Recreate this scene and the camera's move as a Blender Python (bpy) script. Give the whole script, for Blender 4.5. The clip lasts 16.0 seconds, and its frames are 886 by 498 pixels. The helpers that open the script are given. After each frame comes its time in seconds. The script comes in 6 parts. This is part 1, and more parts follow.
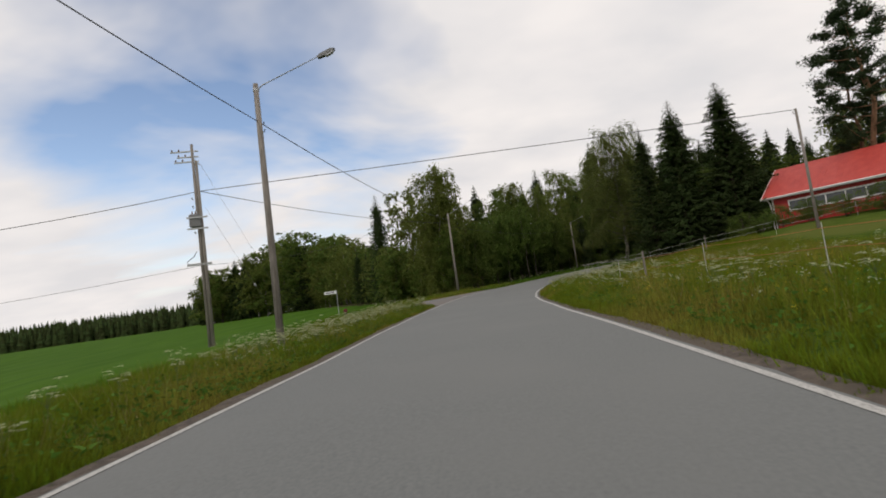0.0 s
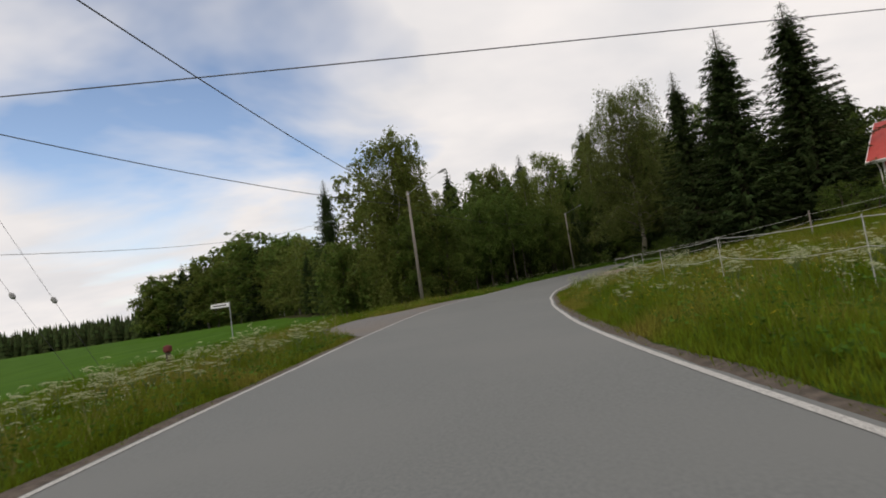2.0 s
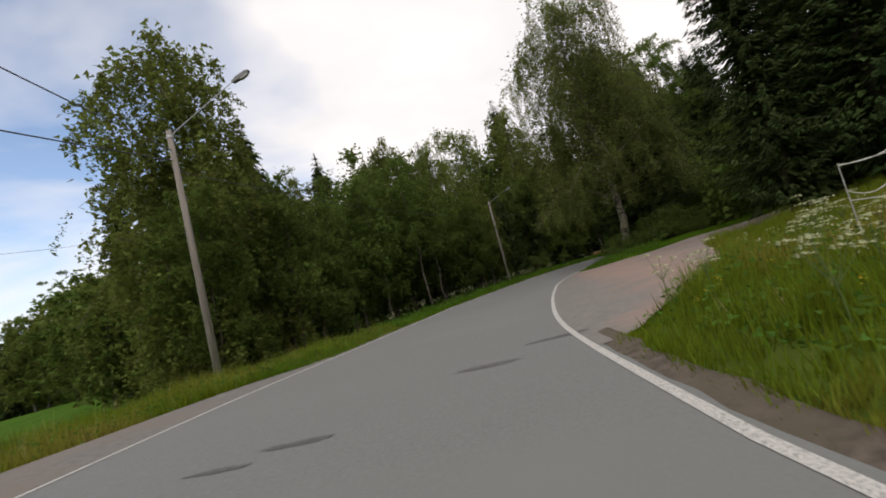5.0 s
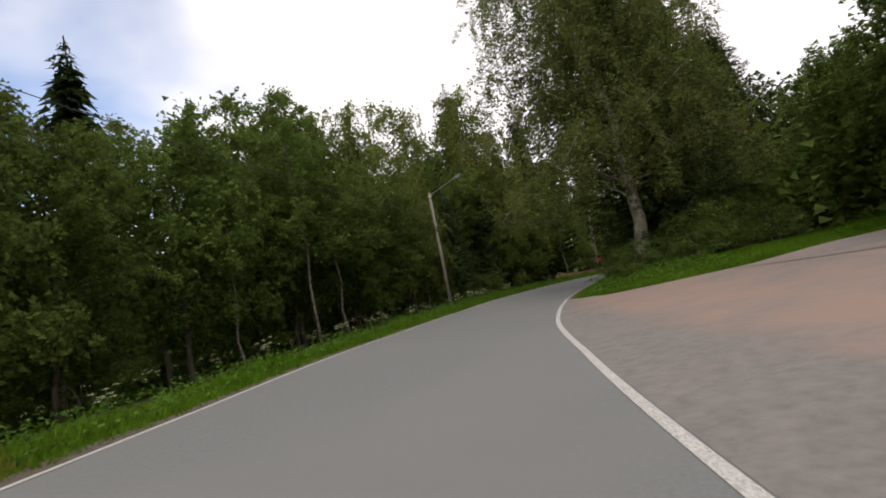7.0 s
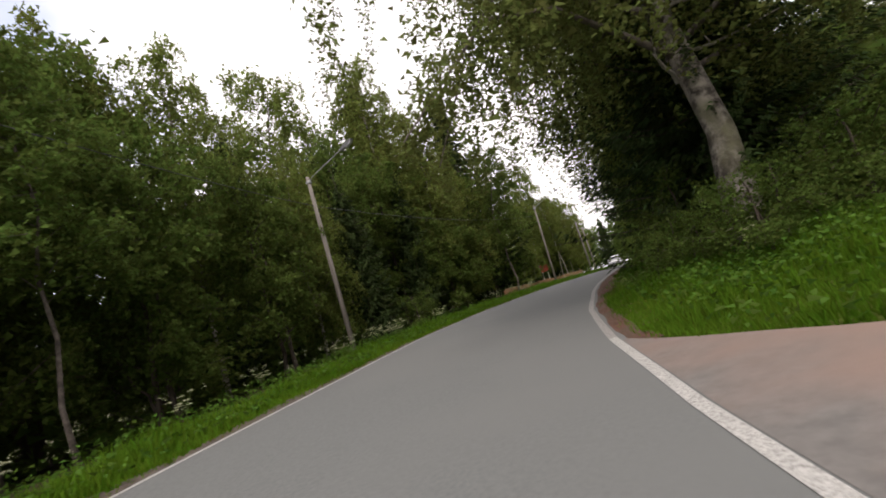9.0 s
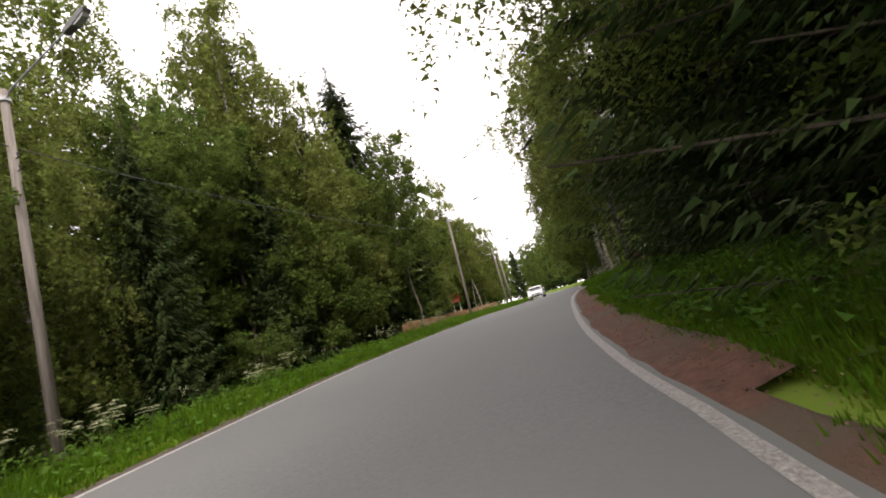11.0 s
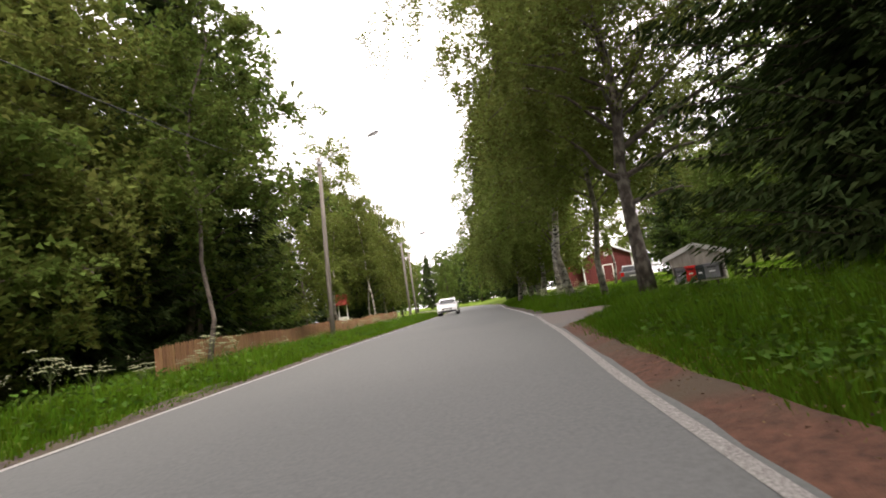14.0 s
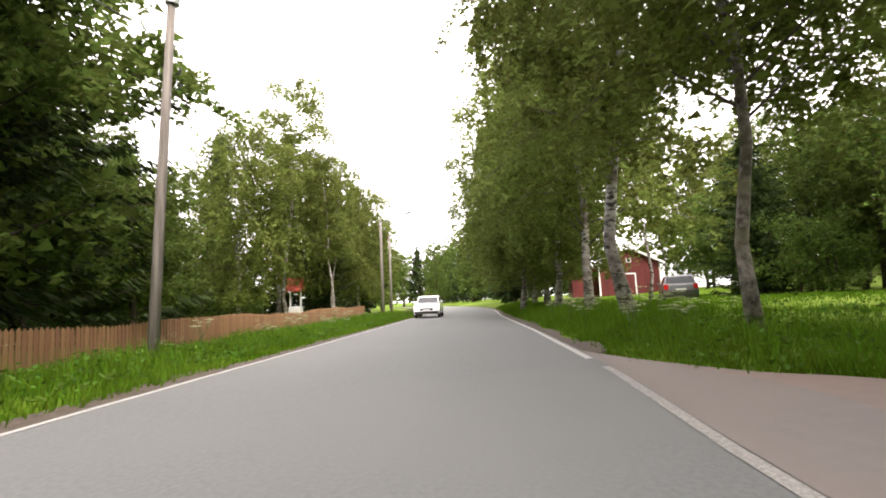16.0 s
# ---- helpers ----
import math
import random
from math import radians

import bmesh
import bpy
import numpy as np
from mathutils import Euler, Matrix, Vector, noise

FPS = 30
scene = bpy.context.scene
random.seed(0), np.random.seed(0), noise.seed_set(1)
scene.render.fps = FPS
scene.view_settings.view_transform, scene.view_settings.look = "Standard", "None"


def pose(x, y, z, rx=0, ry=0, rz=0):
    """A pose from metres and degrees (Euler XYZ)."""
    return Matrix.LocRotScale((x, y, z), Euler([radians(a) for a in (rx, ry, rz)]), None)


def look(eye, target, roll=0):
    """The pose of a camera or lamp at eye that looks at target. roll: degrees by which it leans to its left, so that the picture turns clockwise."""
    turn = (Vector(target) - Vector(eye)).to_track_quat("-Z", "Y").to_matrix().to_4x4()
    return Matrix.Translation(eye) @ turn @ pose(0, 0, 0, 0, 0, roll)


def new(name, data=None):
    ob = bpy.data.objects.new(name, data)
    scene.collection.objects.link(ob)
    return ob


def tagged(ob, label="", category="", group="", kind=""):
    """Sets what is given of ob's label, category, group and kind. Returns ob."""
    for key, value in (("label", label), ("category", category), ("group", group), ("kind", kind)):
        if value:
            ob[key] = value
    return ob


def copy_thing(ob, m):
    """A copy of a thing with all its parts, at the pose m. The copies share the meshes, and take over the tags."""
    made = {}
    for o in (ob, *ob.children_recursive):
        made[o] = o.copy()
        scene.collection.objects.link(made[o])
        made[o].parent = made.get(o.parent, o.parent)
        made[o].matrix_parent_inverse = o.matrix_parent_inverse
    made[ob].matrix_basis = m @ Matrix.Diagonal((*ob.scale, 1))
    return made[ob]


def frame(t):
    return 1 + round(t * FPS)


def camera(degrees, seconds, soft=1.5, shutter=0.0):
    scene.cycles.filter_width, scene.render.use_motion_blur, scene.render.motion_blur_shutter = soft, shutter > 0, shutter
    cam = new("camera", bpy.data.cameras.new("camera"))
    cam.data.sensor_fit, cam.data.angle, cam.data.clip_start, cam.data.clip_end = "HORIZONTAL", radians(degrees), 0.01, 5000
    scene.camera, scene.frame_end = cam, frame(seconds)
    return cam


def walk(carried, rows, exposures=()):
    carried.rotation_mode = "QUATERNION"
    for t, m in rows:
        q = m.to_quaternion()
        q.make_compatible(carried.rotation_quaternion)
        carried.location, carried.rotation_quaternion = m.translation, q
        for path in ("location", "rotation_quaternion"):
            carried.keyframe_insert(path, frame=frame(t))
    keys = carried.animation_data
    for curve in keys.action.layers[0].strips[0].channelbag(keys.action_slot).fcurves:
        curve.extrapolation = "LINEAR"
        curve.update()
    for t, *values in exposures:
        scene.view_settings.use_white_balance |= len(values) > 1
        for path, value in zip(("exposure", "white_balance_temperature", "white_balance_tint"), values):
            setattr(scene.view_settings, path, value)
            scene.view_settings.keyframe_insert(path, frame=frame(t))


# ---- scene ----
METRES, EYE, TILT, LEAN, TURN = 100.0, 1.2, 5.0, 7.8, 0.0
ROWS = [
    (0.0, 0.0, 0.0, 0.0, 0.0, 0.0, -0.0),
    (0.5, 0.0043, 0.041, -0.0021, -0.51, -0.09, 0.38),
    (1.0, 0.0087, 0.0876, -0.0058, -1.34, -0.04, 0.22),
    (1.5, 0.0121, 0.127, -0.0086, -1.94, 0.35, 0.04),
    (2.0, 0.0161, 0.1665, -0.011, -2.64, 0.59, 0.25),
    (2.5, 0.0199, 0.2045, -0.0137, -3.16, 0.95, 1.71),
    (3.0, 0.0269, 0.2488, -0.0173, -4.33, 1.6, 4.65),
    (3.5, 0.0346, 0.2863, -0.0186, -6.2, 2.14, 7.1),
    (4.0, 0.0422, 0.3212, -0.0201, -8.52, 2.35, 7.94),
    (6.5, 0.0944, 0.4837, -0.0251, -18.04, 4.86, 2.06),
    (7.0, 0.1079, 0.5165, -0.0247, -19.5, 4.98, 2.21),
    (7.5, 0.1209, 0.5438, -0.0246, -20.71, 5.01, 2.91),
    (8.0, 0.1341, 0.5706, -0.0245, -22.13, 5.37, 4.28),
    (8.5, 0.1485, 0.5976, -0.0241, -23.86, 6.1, 6.12),
    (9.0, 0.1669, 0.6281, -0.0233, -26.57, 7.39, 7.78),
    (11.5, 0.2442, 0.7255, -0.0168, -39.46, 9.39, 5.34),
    (12.0, 0.2607, 0.7427, -0.015, -41.69, 9.43, 4.36),
    (12.5, 0.2774, 0.7586, -0.013, -43.73, 10.19, 2.93),
    (13.0, 0.2979, 0.7762, -0.011, -45.42, 9.98, 1.46),
    (13.5, 0.3157, 0.7916, -0.0091, -46.69, 9.7, 0.58),
    (14.0, 0.3337, 0.8067, -0.0073, -47.95, 9.36, -0.66),
    (14.5, 0.3514, 0.8208, -0.0057, -49.05, 8.87, -2.26),
    (15.0, 0.3724, 0.8368, -0.0036, -49.57, 8.61, -4.15),
    (15.5, 0.3905, 0.8511, -0.0018, -49.66, 8.94, -5.55),
    (16.0, 0.4098, 0.8654, 0.0002, -49.34, 9.05, -6.12),
]
cam = camera(83.6, 16.0, soft=1.8, shutter=0.1)
walk(cam, [(t, pose(0, 0, EYE, TILT, LEAN, TURN) @ pose(METRES * x, METRES * y, METRES * z, 90 + pitch, roll, yaw)) for t, x, y, z, yaw, pitch, roll in ROWS],
     exposures=[(0.0, -0.1, 6850, 13), (4.0, 0.05, 6850, 13), (6.5, 0.45, 6850, 15), (9.0, 0.85, 6850, 17), (11.5, 1.6, 7050, 19), (14.5, 1.85, 7100, 19), (16.0, 2.27, 7000, 18)])


# ---- sky and sun ----
def make_world():
    world = bpy.data.worlds.new("sky")
    scene.world = world
    world.use_nodes = True
    nt = world.node_tree
    nt.nodes.clear()
    N, L = nt.nodes.new, nt.links.new
    out, mix, clear, cloud = N("ShaderNodeOutputWorld"), N("ShaderNodeMixShader"), N("ShaderNodeBackground"), N("ShaderNodeBackground")
    sky = N("ShaderNodeTexSky")
    sky.sky_type, sky.sun_disc = "NISHITA", False
    sky.sun_elevation, sky.sun_rotation = radians(48), radians(150)
    clear.inputs[1].default_value = 0.175
    L(sky.outputs[0], clear.inputs[0])
    tex, sep = N("ShaderNodeTexCoord"), N("ShaderNodeSeparateXYZ")
    L(tex.outputs["Generated"], sep.inputs[0])
    up = N("ShaderNodeMath"); up.operation = "MAXIMUM"; up.inputs[1].default_value = 0.0
    L(sep.outputs[2], up.inputs[0])
    lift = N("ShaderNodeMath"); lift.operation = "ADD"; lift.inputs[1].default_value = 0.22
    L(up.outputs[0], lift.inputs[0])
    flat = N("ShaderNodeCombineXYZ")
    for k in range(2):
        d = N("ShaderNodeMath"); d.operation = "DIVIDE"
        L(sep.outputs[k], d.inputs[0]); L(lift.outputs[0], d.inputs[1]); L(d.outputs[0], flat.inputs[k])
    stretch = N("ShaderNodeMapping")
    stretch.inputs["Rotation"].default_value = (0, 0, radians(CLOUD_TURN))
    stretch.inputs["Scale"].default_value = (1.0, 1.35, 1.0)
    stretch.inputs["Location"].default_value = CLOUD_SHIFT
    L(flat.outputs[0], stretch.inputs[0])
    big = N("ShaderNodeTexNoise"); big.inputs["Scale"].default_value = 0.9; big.inputs["Detail"].default_value = 5.0; big.inputs["Roughness"].default_value = 0.5
    big.inputs["Distortion"].default_value = 0.35
    L(stretch.outputs[0], big.inputs["Vector"])
    cover = N("ShaderNodeValToRGB")
    cover.color_ramp.elements[0].position, cover.color_ramp.elements[1].position = CLOUD_RAMP
    L(big.outputs[0], cover.inputs[0])
    tone = N("ShaderNodeTexNoise"); tone.inputs["Scale"].default_value = 1.5; tone.inputs["Detail"].default_value = 4.0
    L(stretch.outputs[0], tone.inputs["Vector"])
    grey = N("ShaderNodeValToRGB")
    grey.color_ramp.elements[0].position, grey.color_ramp.elements[1].position = 0.36, 0.62
    grey.color_ramp.elements[0].color, grey.color_ramp.elements[1].color = (0.79, 0.81, 0.845, 1), (0.95, 0.945, 0.95, 1)
    L(tone.outputs[0], grey.inputs[0])
    L(grey.outputs[0], cloud.inputs[0])
    cloud.inputs[1].default_value = 0.98
    # a break in the clouds, ahead and to the left
    gap_dir = Vector((-0.28, 0.86, 0.42)).normalized()
    dot = N("ShaderNodeVectorMath"); dot.operation = "DOT_PRODUCT"; dot.inputs[1].default_value = gap_dir
    L(tex.outputs["Generated"], dot.inputs[0])
    near = N("ShaderNodeMapRange"); near.interpolation_type = "SMOOTHSTEP"
    near.inputs[1].default_value, near.inputs[2].default_value, near.inputs[3].default_value, near.inputs[4].default_value = 0.86, 0.985, 0.26, -0.08
    L(dot.outputs["Value"], near.inputs[0])
    shifted = N("ShaderNodeMath"); shifted.operation = "ADD"
    L(big.outputs[0], shifted.inputs[0]); L(near.outputs[0], shifted.inputs[1])
    L(shifted.outputs[0], cover.inputs[0])
    L(cover.outputs[0], mix.inputs[0]); L(clear.outputs[0], mix.inputs[1]); L(cloud.outputs[0], mix.inputs[2])
    L(mix.outputs[0], out.inputs[0])


CLOUD_TURN, CLOUD_SHIFT, CLOUD_RAMP = 20.0, (0.4, 0.2, 0.0), (0.34, 0.56)
make_world()
sun = new("sun", bpy.data.lights.new("sun", "SUN"))
sun.data.energy, sun.data.angle, sun.data.color = 1.2, radians(18), (1.0, 0.96, 0.9)
sun.matrix_world = look((0, 0, 60), (18, 32, 20))


# ---- materials ----
def surface(name, a, b, scale=4.0, rough=0.8, bump=0.0, fine=0.0, metal=0.0, island=0.0, thing=0.0, leafy=0.0, contrast=(0.35, 0.65), stretch=(1, 1, 1), third=None, third_scale=0.4, coat=0.0, gloss=None):
    """A two-tone procedural surface: broad and fine noise between the colours a and b, an optional third tone in large
    patches, per-piece variation and a little relief."""
    m = bpy.data.materials.new(name)
    m.use_nodes = True
    nt = m.node_tree
    N, L = nt.nodes.new, nt.links.new
    bsdf = nt.nodes["Principled BSDF"]
    bsdf.inputs["Roughness"].default_value, bsdf.inputs["Metallic"].default_value = rough, metal
    bsdf.inputs["Coat Weight"].default_value = coat
    if leafy:
        bsdf.inputs["Specular IOR Level"].default_value = 0.05
    if gloss is not None:
        bsdf.inputs["Specular IOR Level"].default_value = gloss
    tex, place = N("ShaderNodeTexCoord"), N("ShaderNodeMapping")
    place.inputs["Scale"].default_value = stretch
    L(tex.outputs["Object"], place.inputs[0])
    noise1 = N("ShaderNodeTexNoise"); noise1.inputs["Scale"].default_value = scale; noise1.inputs["Detail"].default_value = 6.0; noise1.inputs["Roughness"].default_value = 0.65
    L(place.outputs[0], noise1.inputs["Vector"])
    ramp = N("ShaderNodeValToRGB")
    ramp.color_ramp.elements[0].position, ramp.color_ramp.elements[1].position = contrast
    ramp.color_ramp.elements[0].color, ramp.color_ramp.elements[1].color = (*a, 1), (*b, 1)
    L(noise1.outputs[0], ramp.inputs[0])
    colour = ramp.outputs[0]
    if third:
        broad = N("ShaderNodeTexNoise"); broad.inputs["Scale"].default_value = third_scale; broad.inputs["Detail"].default_value = 4.0
        L(place.outputs[0], broad.inputs["Vector"])
        r3 = N("ShaderNodeValToRGB"); r3.color_ramp.elements[0].position, r3.color_ramp.elements[1].position = 0.46, 0.62
        L(broad.outputs[0], r3.inputs[0])
        mx = N("ShaderNodeMix"); mx.data_type = "RGBA"
        L(r3.outputs[0], mx.inputs[0]); L(colour, mx.inputs[6]); mx.inputs[7].default_value = (*third, 1)
        colour = mx.outputs[2]
    for amount, node, socket in ((island, "ShaderNodeNewGeometry", "Random Per Island"), (thing, "ShaderNodeObjectInfo", "Random")):
        if amount:
            r = N(node)
            span = N("ShaderNodeMapRange"); span.inputs[3].default_value, span.inputs[4].default_value = 1 - amount, 1 + amount
            L(r.outputs[socket], span.inputs[0])
            hs = N("ShaderNodeHueSaturation")
            L(span.outputs[0], hs.inputs["Value"]); L(colour, hs.inputs["Color"])
            hue = N("ShaderNodeMapRange"); hue.inputs[3].default_value, hue.inputs[4].default_value = 0.5 - 0.03 * min(1, amount * 2), 0.5 + 0.02 * min(1, amount * 2)
            L(r.outputs[socket], hue.inputs[0]); L(hue.outputs[0], hs.inputs["Hue"])
            colour = hs.outputs[0]
    L(colour, bsdf.inputs["Base Color"])
    if bump:
        bp = N("ShaderNodeBump"); bp.inputs["Strength"].default_value = bump; bp.inputs["Distance"].default_value = 0.02
        source = noise1.outputs[0]
        if fine:
            n2 = N("ShaderNodeTexNoise"); n2.inputs["Scale"].default_value = fine; n2.inputs["Detail"].default_value = 3.0
            L(place.outputs[0], n2.inputs["Vector"])
            source = n2.outputs[0]
        L(source, bp.inputs["Height"]); L(bp.outputs[0], bsdf.inputs["Normal"])
    if leafy:
        tr, mixs = N("ShaderNodeBsdfTranslucent"), N("ShaderNodeMixShader")
        mixs.inputs[0].default_value = leafy
        L(colour, tr.inputs[0]); L(bsdf.outputs[0], mixs.inputs[1]); L(tr.outputs[0], mixs.inputs[2])
        L(mixs.outputs[0], nt.nodes["Material Output"].inputs[0])
    return m


def worn_paint(name, paint, under, wear, grain=14.0, soft=0.1):
    """Road paint, worn through in flecks and longer scuffs."""
    m = surface(name, [c * 0.9 for c in paint], paint, 6.0, 0.75, 0.2, 90)
    nt = m.node_tree
    N, L = nt.nodes.new, nt.links.new
    bsdf = nt.nodes["Principled BSDF"]
    old = bsdf.inputs["Base Color"].links[0].from_socket
    tex = N("ShaderNodeTexCoord")
    n1 = N("ShaderNodeTexNoise"); n1.inputs["Scale"].default_value = grain; n1.inputs["Detail"].default_value = 8.0; n1.inputs["Roughness"].default_value = 0.75
    L(tex.outputs["Object"], n1.inputs["Vector"])
    r = N("ShaderNodeValToRGB"); r.color_ramp.elements[0].position, r.color_ramp.elements[1].position = wear, wear + soft
    L(n1.outputs[0], r.inputs[0])
    mx = N("ShaderNodeMix"); mx.data_type = "RGBA"
    L(r.outputs[0], mx.inputs[0]); mx.inputs[6].default_value = (*under, 1); L(old, mx.inputs[7])
    L(mx.outputs[2], bsdf.inputs["Base Color"])
    return m


def glass_pane(name, tint=(0.02, 0.025, 0.03), rough=0.08):
    m = bpy.data.materials.new(name)
    m.use_nodes = True
    b = m.node_tree.nodes["Principled BSDF"]
    b.inputs["Base Color"].default_value, b.inputs["Roughness"].default_value = (*tint, 1), rough
    b.inputs["Specular IOR Level"].default_value = 0.35
    return m


ASPHALT = surface("asphalt", (0.104, 0.11, 0.107), (0.152, 0.159, 0.154), 26.0, 0.85, 0.06, 160, third=(0.138, 0.143, 0.138), third_scale=0.22, contrast=(0.3, 0.7))
APRON_GREY = surface("old_asphalt", (0.1, 0.096, 0.092), (0.17, 0.16, 0.15), 7.0, 0.9, 0.4, 120, third=(0.145, 0.125, 0.108), third_scale=0.35)
PATCH_DARK = surface("tar_patch", (0.05, 0.05, 0.05), (0.09, 0.088, 0.085), 12.0, 0.7, 0.2, 120)
SHOULDER = surface("shoulder_gravel", (0.04, 0.031, 0.023), (0.115, 0.09, 0.07), 8.0, 0.95, 0.6, 90, third=(0.075, 0.06, 0.04), third_scale=0.7)
RED_SOIL = surface("reddish_shoulder_soil", (0.06, 0.027, 0.016), (0.145, 0.064, 0.039), 9.0, 0.95, 0.7, 80, third=(0.085, 0.06, 0.038), third_scale=0.8)
GREY_GRAVEL = surface("grey_gravel", (0.125, 0.12, 0.114), (0.175, 0.167, 0.158), 7.0, 0.95, 0.2, 110, third=(0.18, 0.155, 0.14), third_scale=0.3)
RED_GRAVEL = surface("red_gravel", (0.15, 0.124, 0.108), (0.2, 0.163, 0.142), 5.0, 0.95, 0.35, 110, third=(0.21, 0.158, 0.132), third_scale=0.22)


def trodden(name, base, red):
    """Grey gravel that turns red where the mesh's own value "red" says that fresh red gravel lies."""
    m = surface(name, *base)
    nt = m.node_tree
    N, L = nt.nodes.new, nt.links.new
    bsdf = nt.nodes["Principled BSDF"]
    old = bsdf.inputs["Base Color"].links[0].from_socket
    value, tex, n1, add = N("ShaderNodeAttribute"), N("ShaderNodeTexCoord"), N("ShaderNodeTexNoise"), N("ShaderNodeMath")
    value.attribute_name = "red"
    n1.inputs["Scale"].default_value, n1.inputs["Detail"].default_value = 0.9, 6.0
    L(tex.outputs["Object"], n1.inputs["Vector"])
    span = N("ShaderNodeMapRange"); span.inputs[1].default_value, span.inputs[2].default_value, span.inputs[3].default_value, span.inputs[4].default_value = 0.25, 0.75, -0.5, 0.5
    L(n1.outputs[0], span.inputs[0])
    L(value.outputs["Fac"], add.inputs[0]); L(span.outputs[0], add.inputs[1])
    add.use_clamp = True
    mx = N("ShaderNodeMix"); mx.data_type = "RGBA"
    L(add.outputs[0], mx.inputs[0]); L(old, mx.inputs[6]); mx.inputs[7].default_value = (*red, 1)
    L(mx.outputs[2], bsdf.inputs["Base Color"])
    return m


YARD_GRAVEL = trodden("yard_gravel", ((0.128, 0.12, 0.112), (0.178, 0.166, 0.155), 6.0, 0.95, 0.2, 110), (0.235, 0.165, 0.135))
PAINT = worn_paint("white_road_paint", (0.5, 0.49, 0.465), (0.17, 0.165, 0.155), 0.36, 46.0, 0.2)
PAINT_OLD = worn_paint("faded_road_paint", (0.46, 0.445, 0.415), (0.17, 0.16, 0.15), 0.4, 38.0, 0.3)
MEADOW = surface("meadow_turf", (0.03, 0.06, 0.006), (0.065, 0.1, 0.014), 1.2, 0.95, 0.6, 18, third=(0.085, 0.1, 0.022), third_scale=0.12, gloss=0.03)
FIELD = surface("young_cereal_field", (0.034, 0.084, 0.006), (0.052, 0.112, 0.01), 0.35, 0.95, 0.4, 9, stretch=(1, 0.15, 1), gloss=0.03)
LAWN = surface("lawn_grass", (0.07, 0.13, 0.009), (0.11, 0.185, 0.018), 0.8, 0.95, 0.5, 16, third=(0.15, 0.21, 0.04), third_scale=0.09, gloss=0.03)
FOREST_FLOOR = surface("forest_floor", (0.02, 0.022, 0.01), (0.055, 0.05, 0.022), 1.4, 0.95, 0.6, 12, gloss=0.03)
GRASS_LUSH = surface("lush_grass_blades", (0.058, 0.13, 0.008), (0.1, 0.19, 0.016), 0.6, 0.85, island=0.35, leafy=0.35)
GRASS = surface("grass_blades", (0.082, 0.128, 0.008), (0.142, 0.182, 0.016), 0.5, 0.85, island=0.45, leafy=0.4, third=(0.2, 0.185, 0.034), third_scale=0.35)
LITTER = surface("fallen_leaves", (0.07, 0.042, 0.022), (0.2, 0.13, 0.07), 3.0, 0.9, island=0.5)
DRY_GRASS = surface("flowering_grass_heads", (0.2, 0.18, 0.07), (0.32, 0.27, 0.12), 1.0, 0.9, island=0.3, leafy=0.3)
WEED = surface("weed_leaves", (0.045, 0.1, 0.014), (0.085, 0.16, 0.025), 1.0, 0.7, island=0.35, leafy=0.3)
UMBEL = surface("white_umbel", (0.34, 0.37, 0.2), (0.5, 0.52, 0.35), 9.0, 0.9, island=0.2, leafy=0.3)
YELLOW = surface("yellow_petals", (0.6, 0.42, 0.03), (0.75, 0.55, 0.05), 9.0, 0.8, leafy=0.3)
STALK = surface("flower_stalk", (0.05, 0.085, 0.015), (0.085, 0.12, 0.028), 5.0, 0.8)
BIRCH_LEAF = surface("birch_leaves", (0.104, 0.137, 0.028), (0.168, 0.206, 0.054), 0.7, 0.6, island=0.4, thing=0.14, leafy=0.5)
OLD_BIRCH_LEAF = surface("old_birch_leaves", (0.092, 0.116, 0.03), (0.15, 0.178, 0.054), 0.7, 0.6, island=0.45, leafy=0.5)
ALDER_LEAF = surface("alder_leaves", (0.07, 0.114, 0.023), (0.126, 0.18, 0.042), 0.7, 0.6, island=0.4, thing=0.15, leafy=0.5)
SPRUCE_NEEDLE = surface("spruce_needles", (0.024, 0.042, 0.014), (0.05, 0.074, 0.024), 0.8, 0.7, island=0.4, thing=0.12, leafy=0.15, gloss=0.04)
PINE_NEEDLE = surface("pine_needles", (0.022, 0.04, 0.018), (0.045, 0.066, 0.03), 0.8, 0.7, island=0.4, leafy=0.12)
BIRCH_BARK = surface("birch_bark", (0.035, 0.03, 0.027), (0.4, 0.375, 0.34), 3.2, 0.85, 0.4, 25, stretch=(1.2, 1.2, 3.0), contrast=(0.42, 0.53), third=(0.16, 0.13, 0.11), third_scale=0.8)
LAWN_BARK = surface("dark_flaking_birch_bark", (0.035, 0.028, 0.023), (0.1, 0.082, 0.068), 6.0, 0.9, 0.9, 24, third=(0.19, 0.17, 0.145), third_scale=5.0, stretch=(1, 1, 0.7))
LIMB_BARK = surface("birch_limb_bark", (0.045, 0.036, 0.03), (0.15, 0.125, 0.105), 5.0, 0.9, 0.4, 30)
OLD_BARK = surface("old_birch_bark", (0.045, 0.037, 0.03), (0.3, 0.272, 0.235), 4.5, 0.9, 0.8, 18, contrast=(0.4, 0.62), third=(0.13, 0.125, 0.075), third_scale=1.3)
DARK_BARK = surface("dark_bark", (0.035, 0.027, 0.02), (0.1, 0.078, 0.06), 9.0, 0.95, 0.7, 30, stretch=(1, 1, 0.25))
PINE_BARK = surface("pine_bark", (0.1, 0.055, 0.03), (0.26, 0.14, 0.075), 6.0, 0.95, 0.7, 30, stretch=(1, 1, 0.3))
